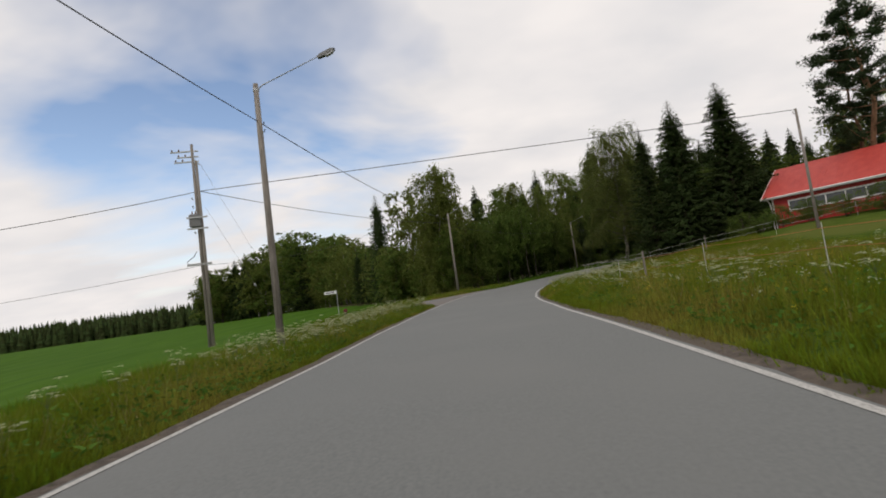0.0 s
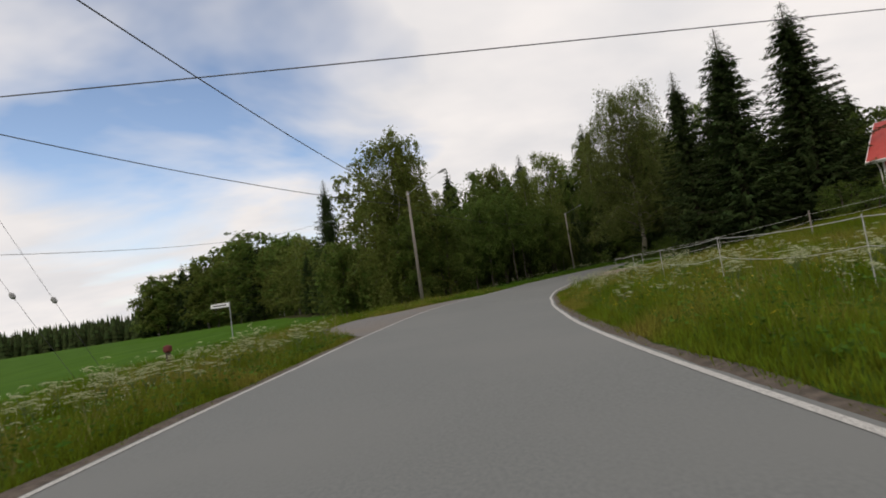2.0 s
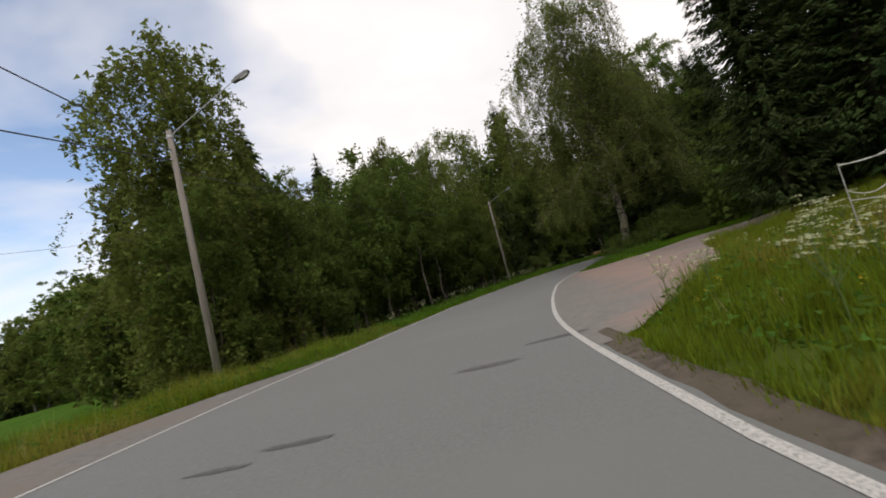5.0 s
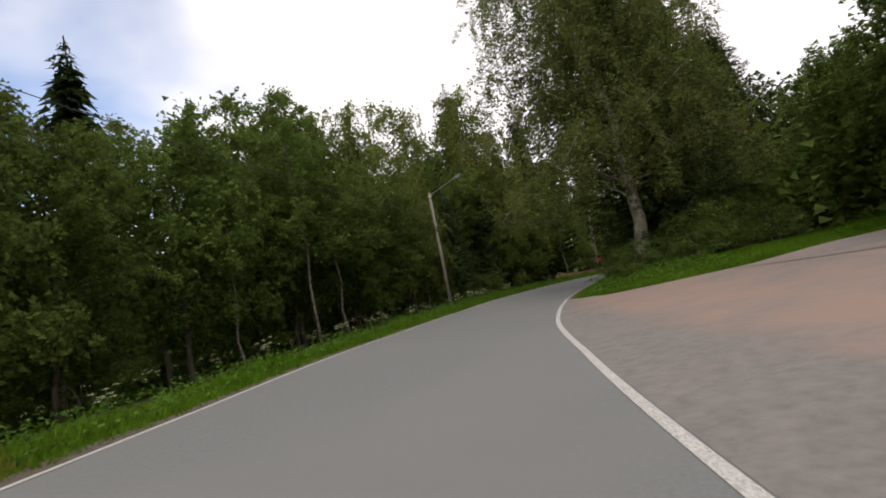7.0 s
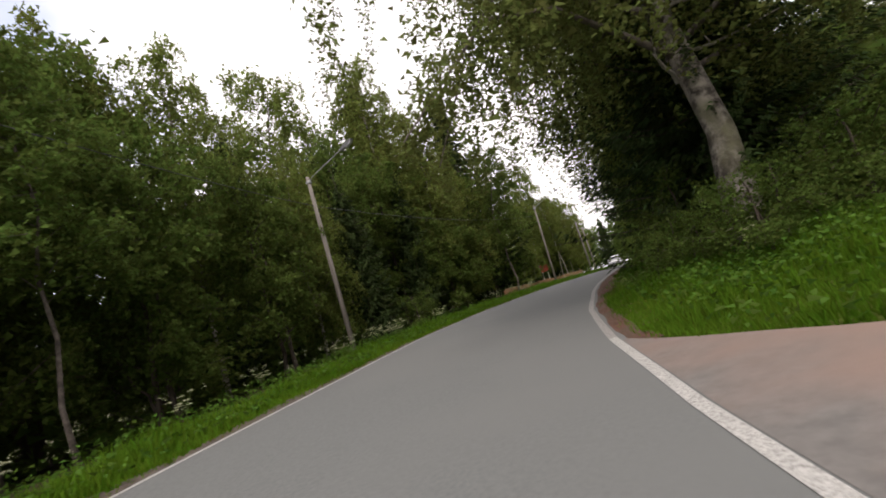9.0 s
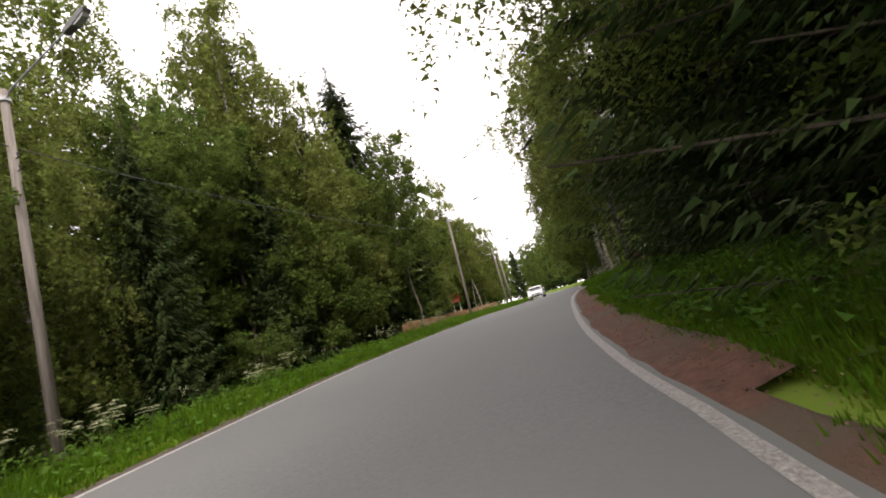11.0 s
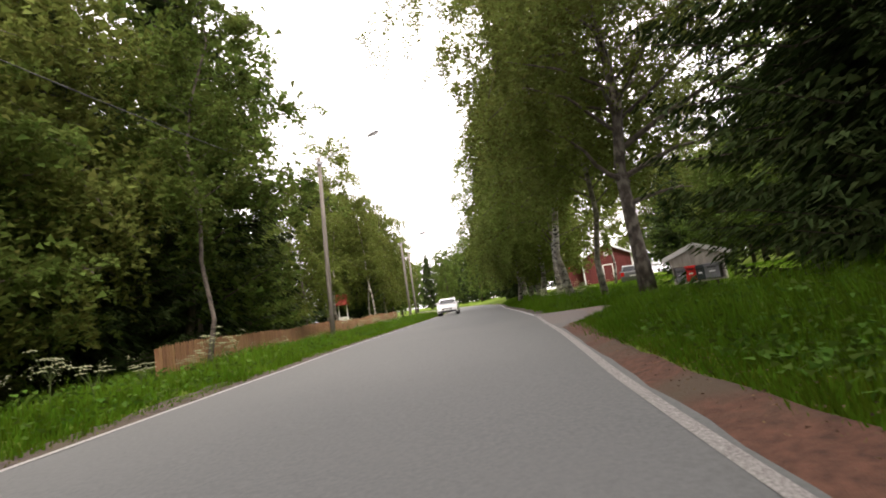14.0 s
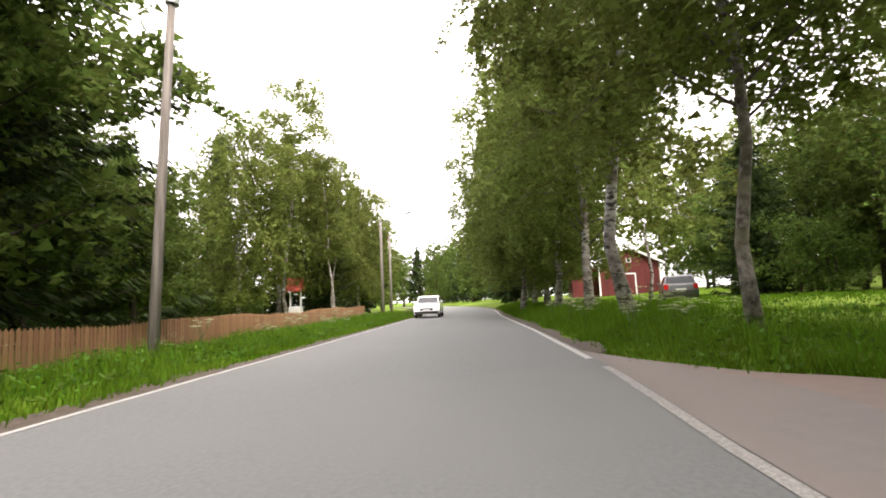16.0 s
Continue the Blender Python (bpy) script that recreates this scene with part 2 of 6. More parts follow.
POLE_WOOD = surface("weathered_pole_wood", (0.13, 0.115, 0.1), (0.25, 0.225, 0.2), 14.0, 0.9, 0.4, 60, stretch=(1, 1, 0.06))
BARE_WOOD = surface("dead_branch_wood", (0.2, 0.18, 0.155), (0.34, 0.31, 0.28), 12.0, 0.9)
GALV = surface("galvanised_steel", (0.32, 0.33, 0.34), (0.45, 0.46, 0.47), 20.0, 0.5, metal=0.7)
LAMP_GREY = surface("lamp_housing_grey", (0.11, 0.113, 0.117), (0.16, 0.164, 0.168), 10.0, 0.5)
LAMP_LENS = surface("lamp_lens", (0.34, 0.35, 0.36), (0.42, 0.43, 0.44), 10.0, 0.25)
CABLE = surface("black_cable", (0.03, 0.03, 0.033), (0.05, 0.05, 0.053), 5.0, 0.6)
CERAMIC = surface("brown_ceramic", (0.1, 0.05, 0.03), (0.16, 0.09, 0.06), 10.0, 0.25)
RED_PAINT = surface("red_painted_boards", (0.37, 0.022, 0.022), (0.48, 0.035, 0.03), 2.5, 0.7, 0.15, 40, stretch=(1, 1, 0.2))
RED_ROOF = surface("red_metal_roof", (0.36, 0.035, 0.028), (0.45, 0.06, 0.045), 1.4, 0.55, 0.1, 10)
FALU = surface("dark_red_boards", (0.085, 0.014, 0.014), (0.14, 0.024, 0.022), 2.5, 0.85, 0.2, 40, stretch=(1, 1, 0.2))
WHITE_TRIM = surface("white_painted_trim", (0.68, 0.67, 0.64), (0.8, 0.79, 0.77), 6.0, 0.6)
GREY_ROOF = surface("grey_felt_roof", (0.3, 0.285, 0.26), (0.44, 0.42, 0.385), 4.0, 0.9, 0.2, 40)
GREY_WOOD = surface("grey_weathered_boards", (0.3, 0.275, 0.24), (0.48, 0.44, 0.39), 9.0, 0.9, 0.3, 50, stretch=(1, 1, 0.12))
PICKET_WOOD = surface("brown_stained_pickets", (0.19, 0.1, 0.045), (0.3, 0.165, 0.08), 7.0, 0.8, 0.2, 50, stretch=(1, 1, 0.12), thing=0.15)
TILE_RED = surface("orange_red_roof", (0.36, 0.045, 0.03), (0.46, 0.07, 0.045), 4.0, 0.7)
ROPE = surface("white_electric_tape", (0.42, 0.42, 0.4), (0.55, 0.55, 0.52), 20.0, 0.7)
PLASTIC_POST = surface("white_plastic_post", (0.36, 0.36, 0.34), (0.48, 0.48, 0.46), 10.0, 0.5)
ORANGE_TAPE = surface("orange_electric_tape", (0.3, 0.11, 0.03), (0.4, 0.15, 0.045), 20.0, 0.7)
BOX_RED = surface("red_mailbox_plastic", (0.6, 0.014, 0.012), (0.7, 0.022, 0.018), 8.0, 0.4)
BOX_GREY = surface("grey_mailbox_plastic", (0.15, 0.155, 0.165), (0.21, 0.215, 0.225), 8.0, 0.5)
BOX_DARK = surface("dark_green_mailbox", (0.018, 0.03, 0.03), (0.03, 0.045, 0.045), 8.0, 0.4)
CAR_WHITE = surface("white_car_paint", (0.74, 0.75, 0.76), (0.8, 0.81, 0.82), 3.0, 0.25, coat=0.6)
CAR_GREY = surface("silver_grey_car_paint", (0.09, 0.092, 0.096), (0.13, 0.133, 0.138), 3.0, 0.35, metal=0.3, coat=0.6)
RUBBER = surface("tyre_rubber", (0.018, 0.018, 0.018), (0.03, 0.03, 0.03), 20.0, 0.85)
RIM = surface("wheel_rim_alloy", (0.35, 0.35, 0.36), (0.45, 0.45, 0.46), 10.0, 0.35, metal=0.8)
DARK_TRIM = surface("black_plastic_trim", (0.015, 0.015, 0.016), (0.028, 0.028, 0.03), 15.0, 0.6)
GLASS = glass_pane("dark_glass")
WINDOW = glass_pane("window_glass", (0.1, 0.11, 0.115), 0.12)
HEADLIGHT = glass_pane("headlight_glass", (0.6, 0.62, 0.65), 0.1)
TAIL_RED = surface("red_lamp_plastic", (0.4, 0.01, 0.01), (0.5, 0.02, 0.02), 10.0, 0.25)
SIGN_WHITE = surface("white_sign_sheet", (0.68, 0.69, 0.7), (0.76, 0.77, 0.78), 8.0, 0.5)
SIGN_BAR = surface("dark_lettering", (0.03, 0.03, 0.03), (0.05, 0.05, 0.05), 8.0, 0.6)
TARGET_BALL = surface("cable_marker_grey", (0.2, 0.2, 0.2), (0.28, 0.28, 0.28), 9.0, 0.6)
STONE = surface("granite_boulder", (0.16, 0.15, 0.14), (0.3, 0.285, 0.265), 5.0, 0.9, 0.5, 30)


# ---- small building kit ----
class Geo:
    """Vertices and faces of one mesh, gathered from simple solids."""

    def __init__(self):
        self.v, self.f = [], []

    def add(self, verts, faces):
        k = len(self.v)
        self.v += [tuple(p) for p in verts]
        self.f += [tuple(i + k for i in face) for face in faces]
        return self

    def box(self, lo, hi, m=None, cut=0.0):
        (x0, y0, z0), (x1, y1, z1) = lo, hi
        bm = bmesh.new()
        bmesh.ops.create_cube(bm, size=1.0, matrix=Matrix.Translation(((x0 + x1) / 2, (y0 + y1) / 2, (z0 + z1) / 2)) @ Matrix.Diagonal((x1 - x0, y1 - y0, z1 - z0, 1)))
        if cut:
            bmesh.ops.bevel(bm, geom=bm.edges[:], offset=cut, segments=1, affect="EDGES")
        bm.verts.index_update()
        pts = [(m @ v.co) if m else v.co.copy() for v in bm.verts]
        self.add(pts, [[v.index for v in f.verts] for f in bm.faces])
        bm.free()
        return self

    def tube(self, pts, radii, n=6, cap=True):
        pts = [Vector(p) for p in pts]
        rings, k0 = [], len(self.v)
        side = None
        for i, p in enumerate(pts):
            d = (pts[min(i + 1, len(pts) - 1)] - pts[max(i - 1, 0)]).normalized()
            if side is None:
                side = d.orthogonal().normalized()
            side = (side - d * side.dot(d)).normalized()
            other = d.cross(side)
            r = radii[i] if hasattr(radii, "__len__") else radii
            rings.append([p + (side * math.cos(2 * math.pi * j / n) + other * math.sin(2 * math.pi * j / n)) * r for j in range(n)])
        verts = [p for ring in rings for p in ring]
        faces = [(i * n + j, i * n + (j + 1) % n, (i + 1) * n + (j + 1) % n, (i + 1) * n + j) for i in range(len(pts) - 1) for j in range(n)]
        if cap:
            faces += [tuple(range(n - 1, -1, -1)), tuple((len(pts) - 1) * n + j for j in range(n))]
        return self.add(verts, faces)

    def prism(self, outline, y0, y1, m=None):
        """A solid with the outline (x, z), from y0 to y1."""
        n = len(outline)
        pts = [Vector((x, y, z)) for y in (y0, y1) for x, z in outline]
        pts = [m @ p for p in pts] if m else pts
        return self.add(pts, [tuple(range(n)), tuple(range(2 * n - 1, n - 1, -1))] + [((j + 1) % n, j, n + j, n + (j + 1) % n) for j in range(n)])

    def mesh(self, name, smooth=False):
        me = bpy.data.meshes.new(name)
        me.from_pydata(self.v, [], self.f)
        bm = bmesh.new()
        bm.from_mesh(me)
        bmesh.ops.recalc_face_normals(bm, faces=bm.faces[:])
        bm.to_mesh(me)
        bm.free()
        if smooth:
            me.polygons.foreach_set("use_smooth", [True] * len(me.polygons))
        return me


def raw_mesh(name, verts, faces, smooth=False):
    """A mesh from arrays: verts (n, 3), faces (m, 3 or 4)."""
    verts, faces = np.asarray(verts, np.float32), np.asarray(faces, np.int32)
    me = bpy.data.meshes.new(name)
    me.vertices.add(len(verts))
    me.vertices.foreach_set("co", verts.ravel())
    k = faces.shape[1]
    me.loops.add(faces.size)
    me.loops.foreach_set("vertex_index", faces.ravel())
    me.polygons.add(len(faces))
    me.polygons.foreach_set("loop_start", np.arange(0, faces.size, k, dtype=np.int32))
    me.polygons.foreach_set("loop_total", np.full(len(faces), k, np.int32))
    if smooth:
        me.polygons.foreach_set("use_smooth", np.ones(len(faces), bool))
    me.update(calc_edges=True)
    me.validate()
    return me


def part(name, geo, material, parent=None, label="", smooth=False):
    me = geo.mesh(name, smooth) if isinstance(geo, Geo) else geo
    if not me.materials:
        me.materials.append(material)
    ob = new(name, me)
    ob.parent = parent
    if label:
        tagged(ob, label)
    return ob


def thing(name, label, category, group="", kind=""):
    return tagged(new(name), label, category, group, kind)


# ---- the line of the road and the lie of the land ----
# s, x, y, z of a line along the road
LINE = [(-60, -5.94, -59.7, -0.3), (-30, -2.97, -29.85, -0.12), (0, 0.0, 0.0, 0.02), (10, 0.99, 9.95, 0.10), (20, 1.97, 19.9, 0.15), (30, 3.75, 29.74, 0.23),
        (40, 6.62, 39.31, 0.36), (50, 9.75, 48.8, 0.57), (55, 11.79, 53.37, 0.71), (60, 14.05, 57.83, 0.86), (65, 16.57, 62.14, 1.03), (70, 19.65, 66.07, 1.21), (75, 22.81, 69.95, 1.39),
        (80, 26.1, 73.71, 1.58), (90, 33.67, 80.23, 1.94), (100, 41.63, 86.21, 2.2), (115, 53.7, 95.2, 2.24)]
LINE += [(130, 65.7, 104.1, 2.28), (150, 81.8, 116.0, 2.4), (180, 103.4, 136.7, 2.6), (230, 133.4, 176.7, 2.8), (300, 165.0, 240.0, 2.8)]
# s, painted edge line to the left and to the right of that line
EDGES = [(-60, 3.7, 2.4), (0, 3.65, 2.4), (10, 3.65, 2.35), (20, 3.95, 2.3), (27, 4.25, 1.9), (32, 4.68, 1.6), (37, 5.18, 1.12), (42, 5.5, 0.82), (48, 5.25, 0.85), (54, 4.8, 0.92),
         (60, 4.6, 0.93), (66, 4.58, 0.8), (69, 4.55, 0.62), (72, 4.5, 0.56), (76, 4.4, 0.66), (79, 4.35, 0.92), (82, 4.35, 1.0), (88, 4.4, 1.06), (95, 4.08, 1.15), (100, 3.93, 1.34), (103, 3.9, 1.42), (106, 3.92, 1.6), (115, 4.1, 1.7), (130, 4.2, 1.5), (300, 4.2, 1.5)]
OUT_LEFT = (0.0, 1.0, 3.0, 6.0, 12.0, 30.0, 200.0)
LEFT = [(-60, 0, -.05, -.15, -.35, -.8, -1.4, -5.5), (22, 0, .0, -.1, -.3, -.8, -1.4, -5.5), (34, 0, .0, -.05, -.1, -.4, -1.2, -5.5), (50, 0, .0, -.1, -.15, -.4, -1.2, -4.0),
        (60, 0, .0, -.2, -.45, -.8, -.9, -2), (76, 0, .06, -.05, -.25, -.5, -.5, -1), (92, 0, .1, .05, -.05, -.2, .0, -1), (104, 0, .1, -.02, -.28, -.3, .1, 0), (130, 0, .12, .1, .0, .1, .3, 0), (300, 0, .15, .2, .2, .3, .4, 0)]
OUT_RIGHT = (0.0, 1.5, 4.0, 10.0, 20.0, 40.0, 200.0)
RIGHT = [(-60, 0, .1, .15, .2, .4, 1.0, 3), (20, 0, .15, .35, .4, .4, 1.5, 4), (36, 0, .15, .4, .6, .6, 3.0, 5), (46, 0, .1, .4, .8, 1.7, 3.4, 5), (54, 0, .03, .15, .6, 2.2, 3.2, 5),
         (62, 0, .03, .15, .5, 1.6, 2.6, 5), (71, 0, .05, .2, .5, 1.0, 2.0, 5), (78, 0, .15, .45, .8, 1.2, 2, 5), (96, 0, .1, .35, .6, .9, 1.4, 4), (102, 0, .04, .06, .12, .4, 1.0, 3), (105, 0, .1, .2, .3, .6, 1.1, 3),
         (109, 0, .15, .42, .5, .75, 1.2, 3), (113, 0, .25, .6, .62, .8, 1.3, 3), (129, 0, .2, .35, .36, .85, 1.3, 3), (143, 0, .25, .6, .85, 1.1, 1.5, 3), (300, 0, .2, .3, .4, .6, 1, 3)]


def smooth_table(rows, step=0.5):
    """The columns of a table, taken smoothly from row to row, at even steps of its first column."""
    a = np.array(rows, float)
    k = a[:, 0]
    slope = np.gradient(a[:, 1:], k, axis=0)
    q = np.arange(k[0], k[-1] + 1e-6, step)
    i = np.clip(np.searchsorted(k, q, side="right") - 1, 0, len(k) - 2)
    h = (k[i + 1] - k[i])[:, None]
    u = ((q - k[i]) / h[:, 0])[:, None]
    p0, p1, m0, m1 = a[i, 1:], a[i + 1, 1:], slope[i] * h, slope[i + 1] * h
    return q, (2 * u**3 - 3 * u**2 + 1) * p0 + (u**3 - 2 * u**2 + u) * m0 + (-2 * u**3 + 3 * u**2) * p1 + (u**3 - u**2) * m1


S_AT, LINE_AT = smooth_table(LINE)
WAY = np.gradient(LINE_AT[:, :2], axis=0)
WAY /= np.linalg.norm(WAY, axis=1)[:, None]
EDGE_S = np.array([e[0] for e in EDGES], float)
EDGE_L, EDGE_R = np.array([e[1] for e in EDGES], float), np.array([e[2] for e in EDGES], float)


def bank(s):
    return np.interp(s, [0, 20, 40, 80, 100], [0, 0, 0.04, 0.04, 0])


def along(x, y):
    """For places (arrays): how far along the road, and how far to the left of its line."""
    x, y = np.atleast_1d(np.asarray(x, float)), np.atleast_1d(np.asarray(y, float))
    s, lat = np.empty(len(x)), np.empty(len(x))
    for k in range(0, len(x), 4000):
        xs, ys = x[k:k + 4000], y[k:k + 4000]
        i = np.argmin((LINE_AT[None, :, 0] - xs[:, None])**2 + (LINE_AT[None, :, 1] - ys[:, None])**2, axis=1)
        dx, dy = xs - LINE_AT[i, 0], ys - LINE_AT[i, 1]
        s[k:k + 4000] = S_AT[i] + np.clip(dx * WAY[i, 0] + dy * WAY[i, 1], -0.3, 0.3)
        side = WAY[i, 0] * dy - WAY[i, 1] * dx
        lat[k:k + 4000] = np.where(np.abs(side) > 0.9 * np.hypot(dx, dy) - 0.5, side, np.where(side >= 0, 1, -1) * np.hypot(dx, dy))
    return s, lat


def road_z(s, lat=0.0):
    return np.interp(s, S_AT, LINE_AT[:, 2]) + bank(s) * np.maximum(lat, 0)


def table_at(rows, cols, s, e):
    a = np.array(rows, float)
    per = np.stack([np.interp(s, a[:, 0], a[:, c + 1]) for c in range(len(cols))], axis=1)
    i = np.clip(np.searchsorted(cols, e, side="right") - 1, 0, len(cols) - 2)
    c = np.array(cols)
    u = np.clip((e - c[i]) / (c[i + 1] - c[i]), 0, 1)
    r = np.arange(len(s))
    return per[r, i] * (1 - u) + per[r, i + 1] * u


def spot(s, lat):
    """The place at s along the road and lat to the left of its line."""
    i = np.clip(((np.asarray(s) - S_AT[0]) / 0.5), 0, len(S_AT) - 1)
    x, y = np.interp(i, np.arange(len(S_AT)), LINE_AT[:, 0]), np.interp(i, np.arange(len(S_AT)), LINE_AT[:, 1])
    wx, wy = np.interp(i, np.arange(len(S_AT)), WAY[:, 0]), np.interp(i, np.arange(len(S_AT)), WAY[:, 1])
    return x - wy * lat, y + wx * lat


def left_out(s, e):
    return spot(s, np.interp(s, EDGE_S, EDGE_L) + e)


def right_out(s, e):
    return spot(s, -np.interp(s, EDGE_S, EDGE_R) - e)


def land(x, y, bare=True):
    """The height of the ground; bare=False: as drawn, sunk a little below the road's own surface."""
    shape = np.shape(x)
    x, y = np.ravel(np.asarray(x, float)), np.ravel(np.asarray(y, float))
    s, lat = along(x, y)
    el, er = lat - np.interp(s, EDGE_S, EDGE_L), -lat - np.interp(s, EDGE_S, EDGE_R)
    z = road_z(s, np.clip(lat, 0, 8))
    z = z + np.where(el > 0, table_at(LEFT, OUT_LEFT, s, np.maximum(el, 0)), 0) + np.where(er > 0, table_at(RIGHT, OUT_RIGHT, s, np.maximum(er, 0)), 0)
    out = np.maximum(np.maximum(el, er), 0)
    bumps = 0.10 * np.sin(x * 0.41 + 1.3) * np.sin(y * 0.37) + 0.05 * np.sin(x * 1.1) * np.cos(y * 0.93 + 0.6)
    z = z + bumps * np.clip((out - 1.2) / 4, 0, 1)
    if not bare:
        z = z - 0.16 * (np.maximum(el, er) < -0.02) - 0.02 - 0.06 * np.clip(1.4 - out, 0, 1) * (out > 0)
    return z.reshape(shape) if shape else float(z[0])


def in_field(x, y):
    """Whether a place lies on the open side of the field's wooded border."""
    return (x < 1.0) & (y < 63.0 + (0.4 - x) * 2.0)


def zone(x, y):
    """0 meadow, 1 field, 2 lawn, 3 forest floor."""
    s, lat = along(x, y)
    el, er = lat - np.interp(s, EDGE_S, EDGE_L), -lat - np.interp(s, EDGE_S, EDGE_R)
    z = np.zeros(len(s), int)
    z[(er > 0) & (s > 73)] = 2
    z[(el > 0) & (s > 53)] = 2
    z[(er > 3.5) & (s > 74) & (s < 98)] = 3
    wood = (el > 2.0) & (s > 57)
    z[wood] = 3
    z[(el > 3.5) & (s > 104)] = 2
    z[(el > 9.5) & (s < 57)] = 1
    z[(x < -4) & (y > 0) & (y < 70 - x * 0.2) & (el > 9.5)] = 1
    z[(x < -22) & (y > 60) & (y < 60 + (-x) * 1.75)] = 1
    z[(x < -60) & (y > 100)] = 1
    z[in_field(x, y) & (el > 5) & (s > 50)] = 1
    return z


def spread(lo, hi, step, far, ratio=1.25):
    mid = list(np.arange(lo, hi + step / 2, step))
    d, before, after = step, [lo], [hi]
    while before[-1] > -far or after[-1] < far:
        d *= ratio
        before.append(before[-1] - d)
        after.append(after[-1] + d)
    return np.array(sorted(before[1:]) + mid + after[1:])


def make_ground():
    xs, ys = spread(-30, 105, 1.0, 1800), spread(-25, 130, 1.0, 1800)
    gx, gy = np.meshgrid(xs, ys)
    gz = land(gx, gy, bare=False)
    n, m = len(xs), len(ys)
    i = np.arange(m - 1)[:, None] * n + np.arange(n - 1)[None, :]
    faces = np.stack([i, i + 1, i + n + 1, i + n], axis=-1).reshape(-1, 4)
    me = raw_mesh("ground", np.stack([gx, gy, gz], axis=-1).reshape(-1, 3), faces, True)
    for m_ in (MEADOW, FIELD, LAWN, FOREST_FLOOR):
        me.materials.append(m_)
    cx, cy = (gx[:-1, :-1] + gx[1:, 1:]) / 2, (gy[:-1, :-1] + gy[1:, 1:]) / 2
    me.polygons.foreach_set("material_index", zone(cx.ravel(), cy.ravel()).astype(np.int32))
    tagged(new("ground", me), "grassy ground with a green cereal field and forest floor", "ground", kind="structure")


def strip(name, s0, s1, lo, hi, across, material, label, category, lift=0.0, step=0.5, sag=0.0, wobble=0.0, kind="structure", parent=None):
    """A band along the road. lo and hi: functions of s that give its sides, to the left of the line; on the road's plane."""
    s = np.arange(s0, s1 + step / 2, step)
    rng = np.random.RandomState(int(abs(s0) * 7 + across))
    a, b = lo(s) + wobble * (rng.rand(len(s)) - .5), hi(s) + wobble * (rng.rand(len(s)) - .5)
    u = np.linspace(0, 1, across + 1)
    lat = a[:, None] * (1 - u) + b[:, None] * u
    S2 = np.repeat(s[:, None], across + 1, 1)
    x, y = spot(S2.ravel(), lat.ravel())
    z = road_z(S2.ravel(), np.clip(lat.ravel(), 0, 8)) + lift
    if sag:
        z = z - abs(sag) * np.tile(u if sag > 0 else u[::-1], len(s))
    n = across + 1
    i = np.arange(len(s) - 1)[:, None] * n + np.arange(across)[None, :]
    faces = np.stack([i, i + 1, i + n + 1, i + n], axis=-1).reshape(-1, 4)
    me = raw_mesh(name, np.stack([x, y, z], axis=-1), faces, True)
    return tagged(part(name, me, material, parent), label, category, kind=kind) if label else part(name, me, material, parent)


def edge_l(off):
    return lambda s: np.interp(s, EDGE_S, EDGE_L) + off


def edge_r(off):
    return lambda s: -np.interp(s, EDGE_S, EDGE_R) + off


def verge(name, side, s0, s1, width, material, label):
    """The bare shoulder beside the asphalt: it leaves the road's edge flush and runs just over the ground."""
    s = np.arange(s0, s1 + 0.2, 0.4)
    rng = np.random.RandomState(int(s0 + 100 + width * 10))
    w = width * (0.5 + 1.0 * rng.rand(len(s)))
    w = np.convolve(np.pad(w, 2, mode="edge"), np.ones(5) / 5, "valid")
    u = np.linspace(0, 1, 7)
    e = 0.07 + (w[:, None] - 0.07) * u
    S2 = np.repeat(s[:, None], 7, 1).ravel()
    x, y = (left_out if side > 0 else right_out)(S2, e.ravel())
    edge = np.interp(S2, EDGE_S, EDGE_L if side > 0 else EDGE_R)
    z0 = road_z(S2, side * edge)
    t = np.clip((e.ravel() - 0.07) / 0.5, 0, 1)
    z = (z0 - 0.02) * (1 - t) + (land(x, y) + 0.03) * t
    z = z - 0.12 * (np.tile(u, len(s)) > 0.99)
    i = np.arange(len(s) - 1)[:, None] * 7 + np.arange(6)[None, :]
    faces = np.stack([i, i + 1, i + 8, i + 7], axis=-1).reshape(-1, 4)
    part_ = raw_mesh(name, np.stack([x, y, z], axis=-1), faces, True)
    tagged(part(name, part_, material), label, "road shoulder", kind="structure")


